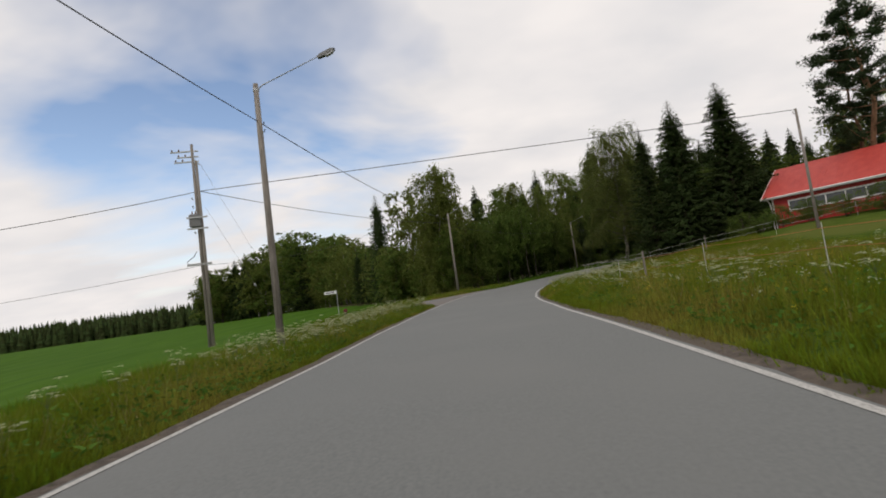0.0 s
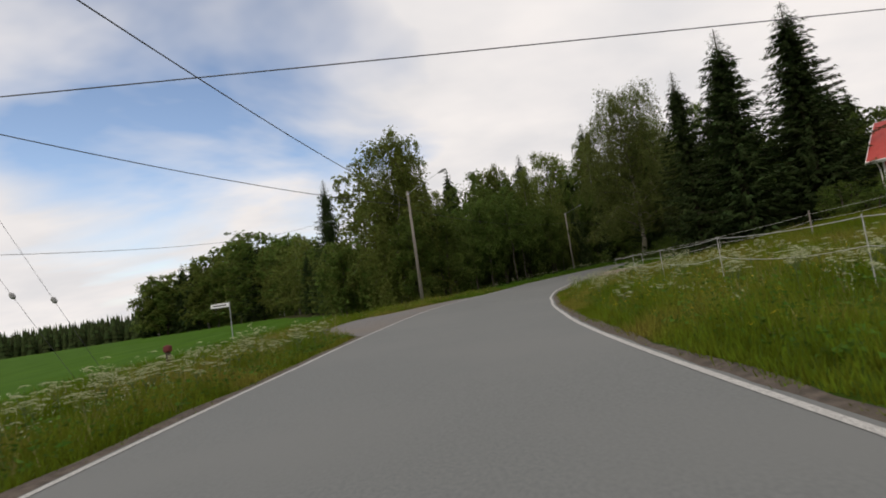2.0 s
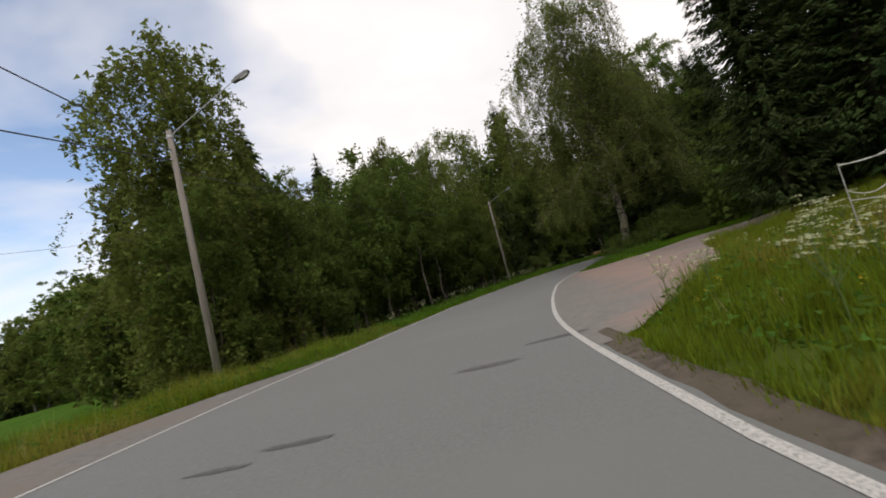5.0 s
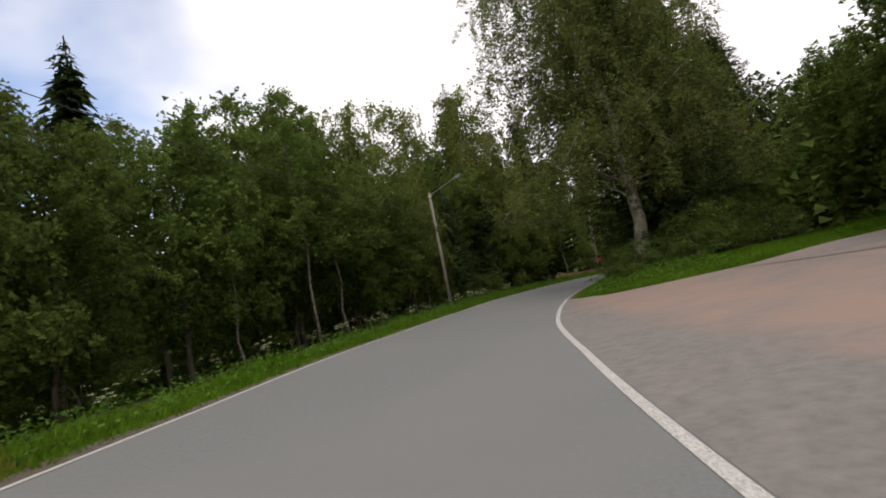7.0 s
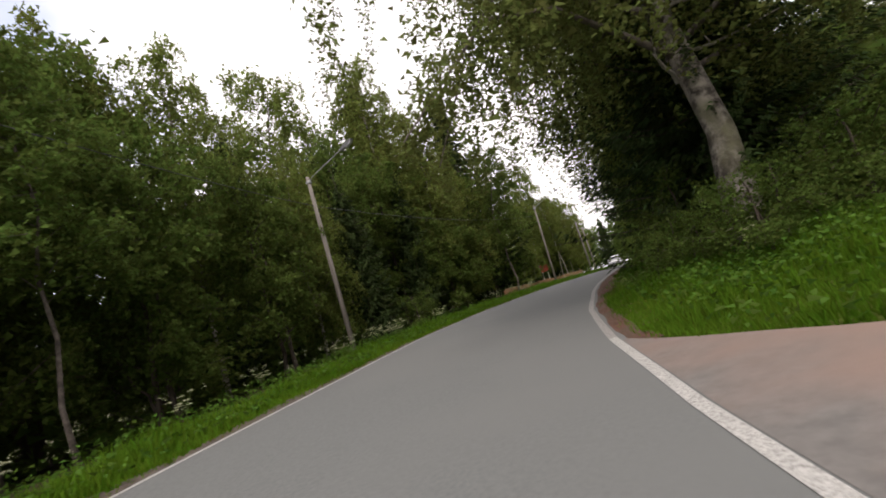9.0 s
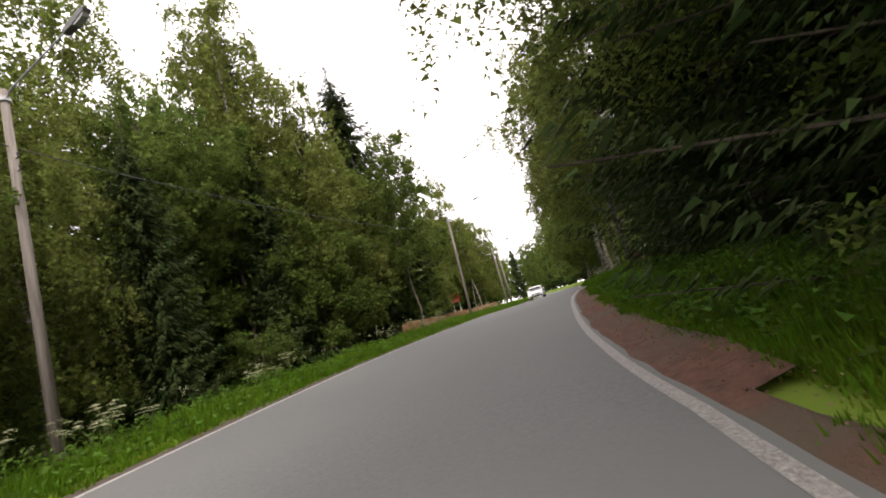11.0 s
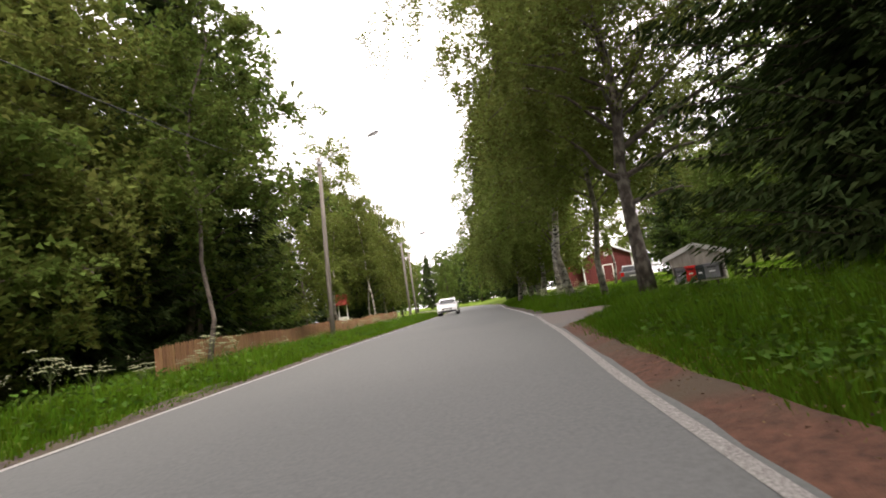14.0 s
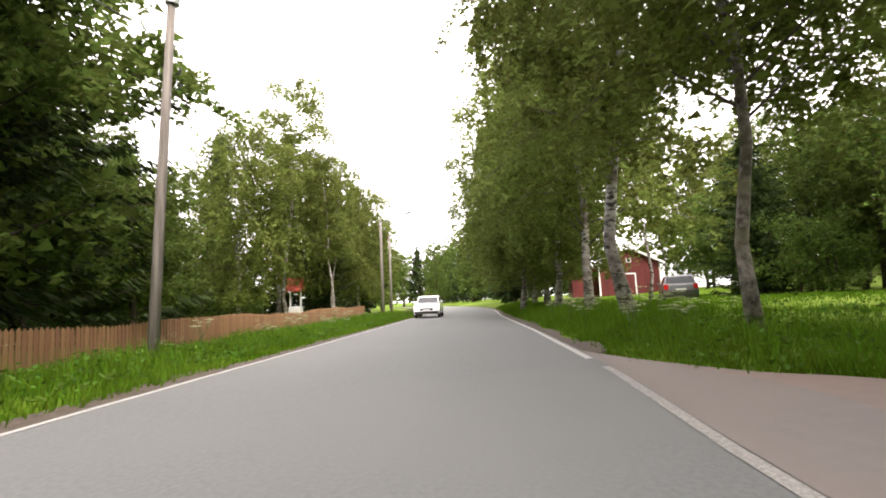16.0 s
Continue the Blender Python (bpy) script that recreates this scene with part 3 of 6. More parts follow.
def sheet(name, side_a, side_b, material, label, category, lift=0.03, across=24, rim=0.003, red=None):
    """A surface draped on the ground between two lines of (x, y) places."""
    def dense(pts):
        a = np.array(pts, float)
        q, v = smooth_table([(k, *p) for k, p in enumerate(a)], 0.05)
        k = np.linspace(0, len(v) - 1, 60)
        return np.stack([np.interp(k, np.arange(len(v)), v[:, c]) for c in range(2)], 1)
    a, b = dense(side_a), dense(side_b)
    u = np.linspace(0, 1, across + 1)[None, :, None]
    p = a[:, None] * (1 - u) + b[:, None] * u
    x, y = p[..., 0].ravel(), p[..., 1].ravel()
    s, lat = along(x, y)
    out = np.maximum(lat - np.interp(s, EDGE_S, EDGE_L), -lat - np.interp(s, EDGE_S, EDGE_R))
    t = np.clip((out - 0.22) / 0.7, 0, 1)
    z = (road_z(s, np.clip(lat, 0, 8)) + rim) * (1 - t) + (land(x, y) + lift) * t
    n = across + 1
    i = np.arange(len(a) - 1)[:, None] * n + np.arange(across)[None, :]
    faces = np.stack([i, i + 1, i + n + 1, i + n], axis=-1).reshape(-1, 4)
    ob = part(name, raw_mesh(name, np.stack([x, y, z], axis=-1), faces, True), material)
    if red:
        ob.data.attributes.new("red", "FLOAT", "POINT").data.foreach_set("value", red(s, out).astype(np.float32))
    return tagged(ob, label, category, kind="structure")


make_ground()
road = strip("road", -60, 300, edge_r(-0.11), edge_l(0.085), 10, ASPHALT, "grey worn asphalt country road", "road", wobble=0.05)
strip("edge_line", -60, 66, edge_l(-0.045), edge_l(0.045), 1, PAINT, "thin white painted edge line on the asphalt", "road marking", lift=0.006)
strip("edge_line", 66, 300, edge_l(-0.04), edge_l(0.045), 1, PAINT, "thin worn white edge line on the asphalt", "road marking", lift=0.006)
strip("edge_line", -60, 72, edge_r(-0.045), edge_r(0.055), 1, PAINT, "broad white painted edge line on the asphalt", "road marking", lift=0.006)
strip("edge_line", 72.0, 101, edge_r(-0.05), edge_r(0.055), 1, PAINT_OLD, "faded white painted edge line on the asphalt", "road marking", lift=0.006)
strip("edge_line", 101.0, 106.3, edge_r(-0.05), edge_r(0.05), 1, PAINT_OLD, "faded white painted edge line on the asphalt", "road marking", lift=0.006)
strip("edge_line", 107.4, 300, edge_r(-0.05), edge_r(0.06), 1, PAINT, "white painted edge line on the asphalt", "road marking", lift=0.006)
verge("road_shoulder", 1, -60, 32.5, 0.36, SHOULDER, "narrow strip of brown gravel beside the asphalt")
verge("road_shoulder", 1, 50, 290, 0.45, SHOULDER, "narrow strip of brown gravel beside the asphalt")
verge("road_shoulder", -1, -60, 46.8, 0.4, SHOULDER, "narrow strip of brown gravel beside the asphalt")
verge("road_shoulder", -1, 71.2, 79.4, 0.4, RED_SOIL, "narrow strip of reddish soil beside the asphalt")
verge("road_shoulder", -1, 79, 92.4, 0.8, RED_SOIL, "strip of reddish soil and old leaves beside the asphalt")
verge("road_shoulder", -1, 92, 101.0, 0.55, RED_SOIL, "strip of reddish soil and old leaves beside the asphalt")
verge("road_shoulder", -1, 108, 290, 0.5, SHOULDER, "narrow strip of brown gravel beside the asphalt")


def flat_xy(pairs):
    return [tuple(float(c) for c in p) for p in pairs]


# the side road that meets the road on its left
sheet("side_road", flat_xy([left_out(s, 0.08) for s in np.linspace(32.0, 52, 24)]), flat_xy([left_out(32.3, 0.5), left_out(34.6, 3.0), left_out(39.5, 3.6), left_out(46, 2.0), left_out(52, 0.3)]),
      APRON_GREY, "patched grey asphalt apron of a side road", "side road", lift=0.034)
# the gravel yard on the right: its grassy sides, as how far along and how far out
YARD_NEAR = [(46.0, 0.7), (49.0, 2.6), (52.0, 4.0), (55.0, 4.9), (58.0, 5.4), (61.0, 6.4), (63.4, 8.0), (64.4, 11.5), (64.8, 18.0), (64.0, 32.0)]
YARD_FAR = [(71.8, 0.1), (70.4, 0.7), (69.1, 1.5), (68.0, 3.0), (67.5, 5.0), (68.0, 7.5), (69.2, 10.5), (70.0, 18.0), (69.5, 32.0)]


def yard_red(s, out):
    """The band of fresh red gravel across the yard, between worn grey ground."""
    inner = np.interp(s, [46.5, 51, 57, 62.5, 66, 68.8, 71.6], [0.8, 2.1, 1.9, 1.3, 0.9, 0.5, 0.2])
    return np.interp(out - inner, [-0.9, 0.5, 2.2, 4.0], [-0.25, 0.85, 0.8, 0.4])


sheet("gravel_yard", flat_xy([right_out(s, 0.06) for s in np.linspace(45.7, 71.7, 28)]),
      flat_xy([right_out(*p) for p in YARD_NEAR[:7] + [(65.6, 6.8)] + YARD_FAR[4:0:-1] + [(71.75, 0.1)]]), YARD_GRAVEL, "open yard entrance of grey and reddish gravel", "gravel yard", lift=0.034, across=40, red=yard_red)
sheet("gravel_yard", flat_xy([right_out(*p) for p in [(62.6, 6.9)] + YARD_NEAR[6:]]), flat_xy([right_out(*p) for p in [(67.6, 4.4)] + YARD_FAR[4:]]),
      YARD_GRAVEL, "reddish gravel drive climbing to the yard", "gravel drive", lift=0.046, red=yard_red)
# the second drive
DRIVE_NEAR = [(100.4, 0.09), (100.8, 0.3), (101.3, 1.0), (101.6, 1.7), (101.2, 3.4), (100.5, 7.0), (98.5, 22.0)]
DRIVE_FAR = [(108.6, 0.12), (106.2, 0.7), (105.2, 1.0), (104.5, 1.5), (103.6, 2.4), (102.8, 4.2), (102.2, 7.0), (100.8, 22.0)]
sheet("gravel_drive", flat_xy([right_out(*p) for p in DRIVE_NEAR]), flat_xy([right_out(*p) for p in DRIVE_FAR]), RED_GRAVEL, "reddish gravel house drive", "gravel drive", lift=0.034)
sheet("gravel_drive", flat_xy([right_out(s, 0.06) for s in np.linspace(100.5, 108.4, 12)]), flat_xy([right_out(100.9, 0.25), right_out(102.2, 0.9), right_out(103.6, 1.1), right_out(105.2, 0.8), right_out(108.3, 0.16)]),
      GREY_GRAVEL, "grey worn gravel at the mouth of the drive", "gravel drive", lift=0.05, rim=0.006)


def on_gravel(s, e):
    """Whether places to the right of the road lie on the yard or on the second drive."""
    near, far = np.array(YARD_NEAR), np.array(YARD_FAR)
    yard = (e < np.interp(s, np.append(near[:7, 0], 64.6), np.append(near[:7, 1], 99))) & (s < np.interp(e, far[:, 1], far[:, 0])) & (s > 45.9)
    near, far = np.array(DRIVE_NEAR), np.array(DRIVE_FAR)
    return yard | ((s > np.interp(e, near[:, 1], near[:, 0])) & (s < np.interp(e, far[:, 1], far[:, 0])))


# ---- trees ----
def leaf_cloud(centres, length, width, rng, droop=0.3, spread_=0.35, fine=False):
    """One small pointed leaf or spray at each place, turned at random, tips hanging."""
    n = len(centres)
    a = rng.rand(n) * 2 * np.pi
    d = np.stack([np.cos(a), np.sin(a), rng.normal(-droop, spread_, n)], 1)
    d /= np.linalg.norm(d, axis=1)[:, None]
    r = rng.normal(size=(n, 3))
    w = np.cross(d, r)
    w /= np.linalg.norm(w, axis=1)[:, None] + 1e-9
    k = (0.7 + 0.6 * rng.rand(n))[:, None]
    l2, w2 = length * k, width * k
    if fine:
        v = np.stack([centres - d * l2 * 0.5, centres - w * w2 * 0.5, centres + d * l2 * 0.6, centres + w * w2 * 0.5], 1)
        return v.reshape(-1, 3), np.arange(n * 4).reshape(-1, 4)
    v = np.stack([centres - d * l2 * 0.4 + w * w2 * 0.5, centres - d * l2 * 0.4 - w * w2 * 0.5, centres + d * l2 * 0.6], 1)
    return v.reshape(-1, 3), np.arange(n * 3).reshape(-1, 3)


def bent(points, k):
    """Places along a line of points, for k from 0 to 1 (array)."""
    p = np.array(points)
    t = k * (len(p) - 1)
    i = np.clip(t.astype(int), 0, len(p) - 2)
    u = (t - i)[:, None]
    return p[i] * (1 - u) + p[i + 1] * u


def broadleaf(name, label, h, base, radius, leaves, leaf, seed, material, bark, girth, hang=0.8, stems=1, lean=(0, 0), limbs=26, top=0.62, bare=0.2, fine=False, bow=1.3, clump=28, core=0.16):
    """A birch or alder: tapered trunk, limbs that rise and then hang, and a crown of single leaves."""
    rng = np.random.RandomState(seed)
    root = thing(name, label, "tree")
    trunk, boughs, where = Geo(), Geo(), []
    for st in range(stems):
        off = np.array([0.0, 0.0]) if st == 0 else rng.normal(0, 0.5, 2)
        tip = np.array([lean[0], lean[1]]) + rng.normal(0, 0.04, 2) * h * (1 + st)
        hh = h * (1 - 0.12 * st)
        line = []
        for k in range(9):
            u = k / 8
            wob = rng.normal(0, 0.012, 2) * h * (0 < k < 8)
            line.append((off[0] + tip[0] * u**bow + wob[0], off[1] + tip[1] * u**bow + wob[1], -0.25 + (hh + 0.25) * u))
        rad = [girth * (1.35 if k == 0 else 1) * (1 - k / 8)**0.85 + 0.015 for k in range(9)]
        trunk.tube(line, rad, 8)
        count = limbs // stems
        for j in range(count):
            u = base + (0.97 - base) * ((j + rng.rand()) / count)
            p0 = bent(line, np.array([u]))[0]
            v = (u - base) / (1 - base)
            reach = radius * (0.35 + 0.65 * math.sqrt(max(0.0, 1 - ((v - 0.33) / 0.7)**2))) * (0.75 + 0.5 * rng.rand())
            az = j * 2.4 + rng.rand() * 0.8
            dirn = np.array([math.cos(az), math.sin(az)])
            rise = reach * (0.55 + 0.35 * rng.rand()) * (1 - 0.4 * v) * top
            line2 = [p0]
            for q in (0.35, 0.7, 1.0):
                drop = hang * 0.5 * q**3 * reach * 0.4
                line2.append(np.array([p0[0] + dirn[0] * reach * q, p0[1] + dirn[1] * reach * q, p0[2] + rise * (1 - (1 - q)**2) - drop]) + rng.normal(0, 0.06, 3) * reach)
            r0 = girth * 0.32 * (1 - 0.7 * v)
            boughs.tube(line2, [r0, r0 * 0.6, r0 * 0.35, 0.012], 5, False)
            where.append((line2, reach))
    weight = np.array([w[1]**1.6 for w in where])
    share = rng.choice(len(where), leaves, p=weight / weight.sum())
    c, size = np.empty((leaves, 3)), np.full(leaves, float(leaf))
    for j, (line2, reach) in enumerate(where):
        sel = np.where(share == j)[0]
        n = len(sel)
        # leaves gather along twigs that leave the limb and then hang
        twigs = max(3, n // clump)
        tw = rng.randint(0, twigs, n)
        tk = bare + (1 - bare) * rng.rand(twigs)**0.8
        to = np.clip(rng.normal(0, 1, (twigs, 3)), -1.5, 1.5) * (0.13 * reach + 0.12) * np.array([1, 1, 0.8])
        fall = hang * (0.25 + 0.9 * rng.rand(twigs))
        q = rng.rand(n)
        pts = bent(line2, tk[tw]) + to[tw] * np.sqrt(q)[:, None] + np.clip(rng.normal(0, 0.09, (n, 3)), -0.2, 0.2)
        pts[:, 2] -= fall[tw] * q**1.4
        # larger, shaded leaves close to the limbs
        deep = rng.rand(n) < core
        pts[deep] = bent(line2, 0.1 + 0.75 * rng.rand(int(deep.sum()))) + np.clip(rng.normal(0, 1, (int(deep.sum()), 3)), -1.6, 1.6) * (0.1 * reach + 0.1)
        size[sel[deep]] *= 1.75
        c[sel] = pts
    low_z = max(0.25, base * h * 0.75)
    c[:, 2] = np.where(c[:, 2] < low_z, low_z + (low_z - c[:, 2]) * 0.4 + rng.rand(leaves) * 0.6, c[:, 2])
    v, f = leaf_cloud(c, size[:, None], size[:, None] * 0.68, rng, fine=fine)
    part("trunk", trunk, bark, root, smooth=True)
    part("branchwork", boughs, LIMB_BARK if bark is not DARK_BARK else bark, root, smooth=True)
    part("crown", raw_mesh("crown", v, f), material, root)
    return root


def spruce(name, label, h, radius, seed, whorl=0.36, spray=0.45, low=0.04, material=None, ragged=0.22, bottom=0.75, gap=0.16, inner=0, per=2, slim=0.17):
    """A spruce: straight trunk, whorls of hanging branches, each set with needle sprays."""
    rng = np.random.RandomState(seed)
    root = thing(name, label, "tree")
    trunk = Geo().tube([(0, 0, -0.25), (0.02, 0, h * 0.5), (0, 0.02, h)], [h * 0.015 + 0.03, h * 0.009, 0.015], 7)
    boughs, cs, ds = Geo(), [], []
    z = h * low + 0.4
    while z < h - 0.15:
        u = z / h
        full = radius * min(1.0, ((1 - u) / (1 - 0.18))**0.85) * (bottom + (1 - bottom) * min(1, u / 0.25))
        n = rng.randint(5, 8)
        a0 = rng.rand() * 6.28
        for j in range(n):
            az = a0 + j * 6.283 / n + rng.normal(0, 0.25)
            r = full * (1 + rng.normal(0, ragged)) + 0.12
            dirn = np.array([math.cos(az), math.sin(az), 0])
            sidew = np.array([-math.sin(az), math.cos(az), 0])
            drop = 0.16 + 0.5 * (1 - u)
            m = max(3, int(r / gap))
            for q in range(m):
                k = (q + 0.6 * rng.rand() + 0.3) / m
                out = r * k
                p = np.array([0, 0, z]) + dirn * out
                p[2] += -drop * out * 0.55 + 0.28 * out * k * k * (1.2 - u)
                for i in range(per):
                    sd = -1 if (q + i) % 2 else 1
                    dd = dirn * (0.55 + 0.5 * rng.rand()) + sidew * sd * (0.75 * rng.rand() + 0.15) + np.array([0, 0, -0.35 - 0.35 * rng.rand()])
                    cs.append(p + rng.normal(0, 0.06, 3)); ds.append(dd)
            if r > 0.8 and rng.rand() < 0.5:
                boughs.tube([(0, 0, z), tuple(np.array([0, 0, z - drop * r * 0.25]) + dirn * r * 0.5), tuple(np.array([0, 0, z - drop * r * 0.5 + 0.2 * r * (1.2 - u)]) + dirn * r)], [0.03, 0.02, 0.008], 4, False)
        z += whorl * (0.75 + 0.5 * rng.rand()) * (1 - 0.35 * u)
    for _ in range(10):
        cs.append(np.array([0, 0, h - rng.rand() * 0.5])); ds.append(np.array([rng.normal(0, .4), rng.normal(0, .4), 1.0]))
    for _ in range(inner):
        u = rng.rand()**1.3 * 0.85
        az, q = rng.rand() * 6.283, radius * (1 - u) * 0.6 * math.sqrt(rng.rand())
        cs.append(np.array([math.cos(az) * q, math.sin(az) * q, 0.4 + u * h])); ds.append(np.array([math.cos(az), math.sin(az), -0.6]))
    c, d = np.array(cs), np.array(ds)
    d /= np.linalg.norm(d, axis=1)[:, None]
    n = len(c)
    w = np.cross(d, np.array([0, 0, 1.0]) + rng.normal(0, 0.5, (n, 3)))
    w /= np.linalg.norm(w, axis=1)[:, None]
    k = (spray * (0.7 + 0.6 * rng.rand(n)) * np.clip((h - c[:, 2]) / 2.5, 0.35, 1))[:, None]
    if inner:
        k[-inner:] *= 1.4
    wide = np.full((n, 1), slim)
    if inner:
        wide[-inner:] = 0.26
    v = np.stack([c - d * k * 0.2 + w * k * wide, c - d * k * 0.2 - w * k * wide, c + d * k * 0.8], 1).reshape(-1, 3)
    part("trunk", trunk, DARK_BARK, root, smooth=True)
    tagged(part("branchwork", boughs, DARK_BARK, root), kind="stuff")
    part("crown", raw_mesh("crown", v, np.arange(n * 3).reshape(-1, 3)), material or SPRUCE_NEEDLE, root)
    return root


def pine(name, label, h, radius, seed, needles=7000):
    rng = np.random.RandomState(seed)
    root = thing(name, label, "tree")
    line = [(rng.normal(0, 0.1) * k, rng.normal(0, 0.1) * k, -0.25 + (h + 0.25) * k / 6) for k in range(7)]
    trunk = Geo().tube(line, [0.26 * (1 - k / 6.6) + 0.02 for k in range(7)], 8)
    boughs, balls = Geo(), []
    for j in range(30):
        u = 0.32 + 0.66 * (j + rng.rand()) / 30
        p0 = bent(line, np.array([u]))[0]
        reach = radius * (1 - 0.75 * max(0, (u - 0.45) / 0.55)**1.5) * (0.6 + 0.6 * rng.rand())
        az = j * 2.4 + rng.rand()
        dirn = np.array([math.cos(az), math.sin(az), 0])
        line2 = [p0, p0 + dirn * reach * 0.5 + np.array([0, 0, 0.1 * reach]), p0 + dirn * reach + np.array([0, 0, 0.35 * reach])]
        boughs.tube(line2, [0.06, 0.04, 0.012], 5, False)
        for q in range(5):
            balls.append((bent(line2, np.array([0.4 + 0.6 * rng.rand()]))[0] + rng.normal(0, 0.25, 3), 0.35 + 0.4 * rng.rand()))
    b = rng.randint(0, len(balls), needles)
    c = np.array([balls[i][0] for i in b]) + rng.normal(0, 0.55, (needles, 3)) * np.array([balls[i][1] for i in b])[:, None] * np.array([1, 1, 0.6])
    v, f = leaf_cloud(c, 0.3, 0.1, rng, droop=-0.4)
    part("trunk", trunk, PINE_BARK, root, smooth=True)
    part("branchwork", boughs, PINE_BARK, root, smooth=True)
    part("crown", raw_mesh("crown", v, f), PINE_NEEDLE, root)
    return root


B_LABEL = "silver birch with drooping leafy branches and pale bark"
A_LABEL = "dark green alder with a dense leafy crown"
S_LABEL = "tall dark green spruce with hanging branches"
TREES = {
    "birch_a": broadleaf("birch_tree", B_LABEL, 16, 0.16, 4.0, 36000, 0.15, 11, BIRCH_LEAF, BIRCH_BARK, 0.17, hang=1.7, limbs=42, clump=60),
    "birch_b": broadleaf("birch_tree", B_LABEL, 17, 0.24, 3.2, 30000, 0.15, 12, BIRCH_LEAF, BIRCH_BARK, 0.15, hang=1.3, limbs=40, clump=60),
    "birch_c": broadleaf("birch_tree", B_LABEL, 14, 0.12, 3.7, 34000, 0.15, 13, BIRCH_LEAF, BIRCH_BARK, 0.14, hang=1.9, limbs=40, clump=60),
    "slim_a": broadleaf("birch_tree", "slender young birch with thin crown and pale bark", 14, 0.35, 1.9, 12000, 0.13, 14, BIRCH_LEAF, BIRCH_BARK, 0.085, hang=0.8, clump=40),
    "thin_birch": broadleaf("birch_tree", "open-crowned birch with dark furrowed lower trunk", 15, 0.26, 4.2, 44000, 0.125, 19, BIRCH_LEAF, OLD_BARK, 0.115, hang=1.7, limbs=40, clump=60),
    "edge_birch": broadleaf("birch_tree", "tall birch with dense drooping branches to the ground", 17, 0.04, 3.9, 60000, 0.16, 29, BIRCH_LEAF, BIRCH_BARK, 0.15, hang=2.6, limbs=64, clump=70),
    "near_birch": broadleaf("birch_tree", B_LABEL, 16, 0.17, 3.3, 84000, 0.09, 27, BIRCH_LEAF, DARK_BARK, 0.16, hang=2.6, limbs=50, clump=80),
    "slim_b": broadleaf("alder_tree", "slender alder with thin grey trunk and sparse dark leaves", 14, 0.3, 2.2, 14000, 0.125, 28, ALDER_LEAF, LIMB_BARK, 0.062, hang=0.5, clump=40),
    "alder_a": broadleaf("alder_tree", A_LABEL, 12, 0.15, 3.6, 34000, 0.15, 15, ALDER_LEAF, DARK_BARK, 0.14, hang=0.45, stems=2, limbs=44, clump=60, core=0.2),
    "alder_b": broadleaf("alder_tree", A_LABEL, 10, 0.12, 3.2, 30000, 0.14, 16, ALDER_LEAF, DARK_BARK, 0.12, hang=0.45, stems=3, limbs=44, clump=60, core=0.2),
    "bush_a": broadleaf("bush", "low leafy roadside bush", 3.4, 0.04, 1.9, 9000, 0.105, 17, ALDER_LEAF, DARK_BARK, 0.05, hang=0.15, stems=4, limbs=32, bare=0.15, clump=36),
    "bush_b": broadleaf("bush", "low leafy roadside bush", 2.4, 0.04, 1.5, 10000, 0.075, 18, ALDER_LEAF, DARK_BARK, 0.04, hang=0.15, stems=4, limbs=32, bare=0.15, clump=36),
    "spruce_a": spruce("spruce_tree", S_LABEL, 18, 3.3, 21, whorl=0.33, spray=0.3, gap=0.095, per=4, inner=2500, slim=0.15),
    "spruce_b": spruce("spruce_tree", S_LABEL, 16, 2.6, 22, whorl=0.33, spray=0.28, gap=0.09, per=4, inner=2200, slim=0.15),
    "spruce_c": spruce("spruce_tree", S_LABEL, 12, 2.8, 23, whorl=0.3, low=0.01, spray=0.26, gap=0.09, per=4, inner=2200, slim=0.15),
    "near_spruce": spruce("spruce_tree", "dense dark spruce with branches down to the ground", 15, 3.4, 24, whorl=0.23, spray=0.19, low=0.01, gap=0.05, inner=9000, per=3, slim=0.14),
    "bare_alder": broadleaf("alder_tree", "tall dark-trunked alder with a high thin crown", 18, 0.42, 2.6, 20000, 0.11, 33, ALDER_LEAF, DARK_BARK, 0.12, hang=0.6, limbs=24, clump=60, core=0.05),
    "pine_a": pine("pine_tree", "tall pine with reddish trunk and open crown", 18, 3.6, 31, 16000),
    "far_birch": broadleaf("birch_tree", "leafy birch in the far wood", 16, 0.1, 4.0, 9000, 0.3, 41, BIRCH_LEAF, BIRCH_BARK, 0.16, hang=1.5, limbs=28),
    "far_alder": broadleaf("alder_tree", "leafy alder in the far wood", 13, 0.06, 4.0, 9000, 0.29, 42, ALDER_LEAF, DARK_BARK, 0.16, hang=0.6, limbs=28),
    "far_spruce": spruce("spruce_tree", "dark spruce in the far wood", 17, 2.8, 43, whorl=0.6, spray=0.75, gap=0.26, slim=0.24, inner=500),
}
BASE_H = {"birch_a": 16, "birch_b": 17, "birch_c": 14, "slim_a": 14, "alder_a": 12, "alder_b": 10, "bush_a": 3.4, "bush_b": 2.4, "spruce_a": 18, "spruce_b": 16, "spruce_c": 12, "near_spruce": 15, "thin_birch": 15, "near_birch": 16, "edge_birch": 17, "slim_b": 14,
          "pine_a": 18, "bare_alder": 18, "far_birch": 16, "far_alder": 13, "far_spruce": 17}
used = set()
turner = random.Random(5)


COARSE = {"birch_a": "far_birch", "birch_b": "far_birch", "birch_c": "far_birch", "alder_a": "far_alder", "alder_b": "far_alder", "slim_a": "far_birch"}


def off_road(x, y):
    """How far a place lies from the line of the road."""
    return abs(float(along(x, y)[1][0]))


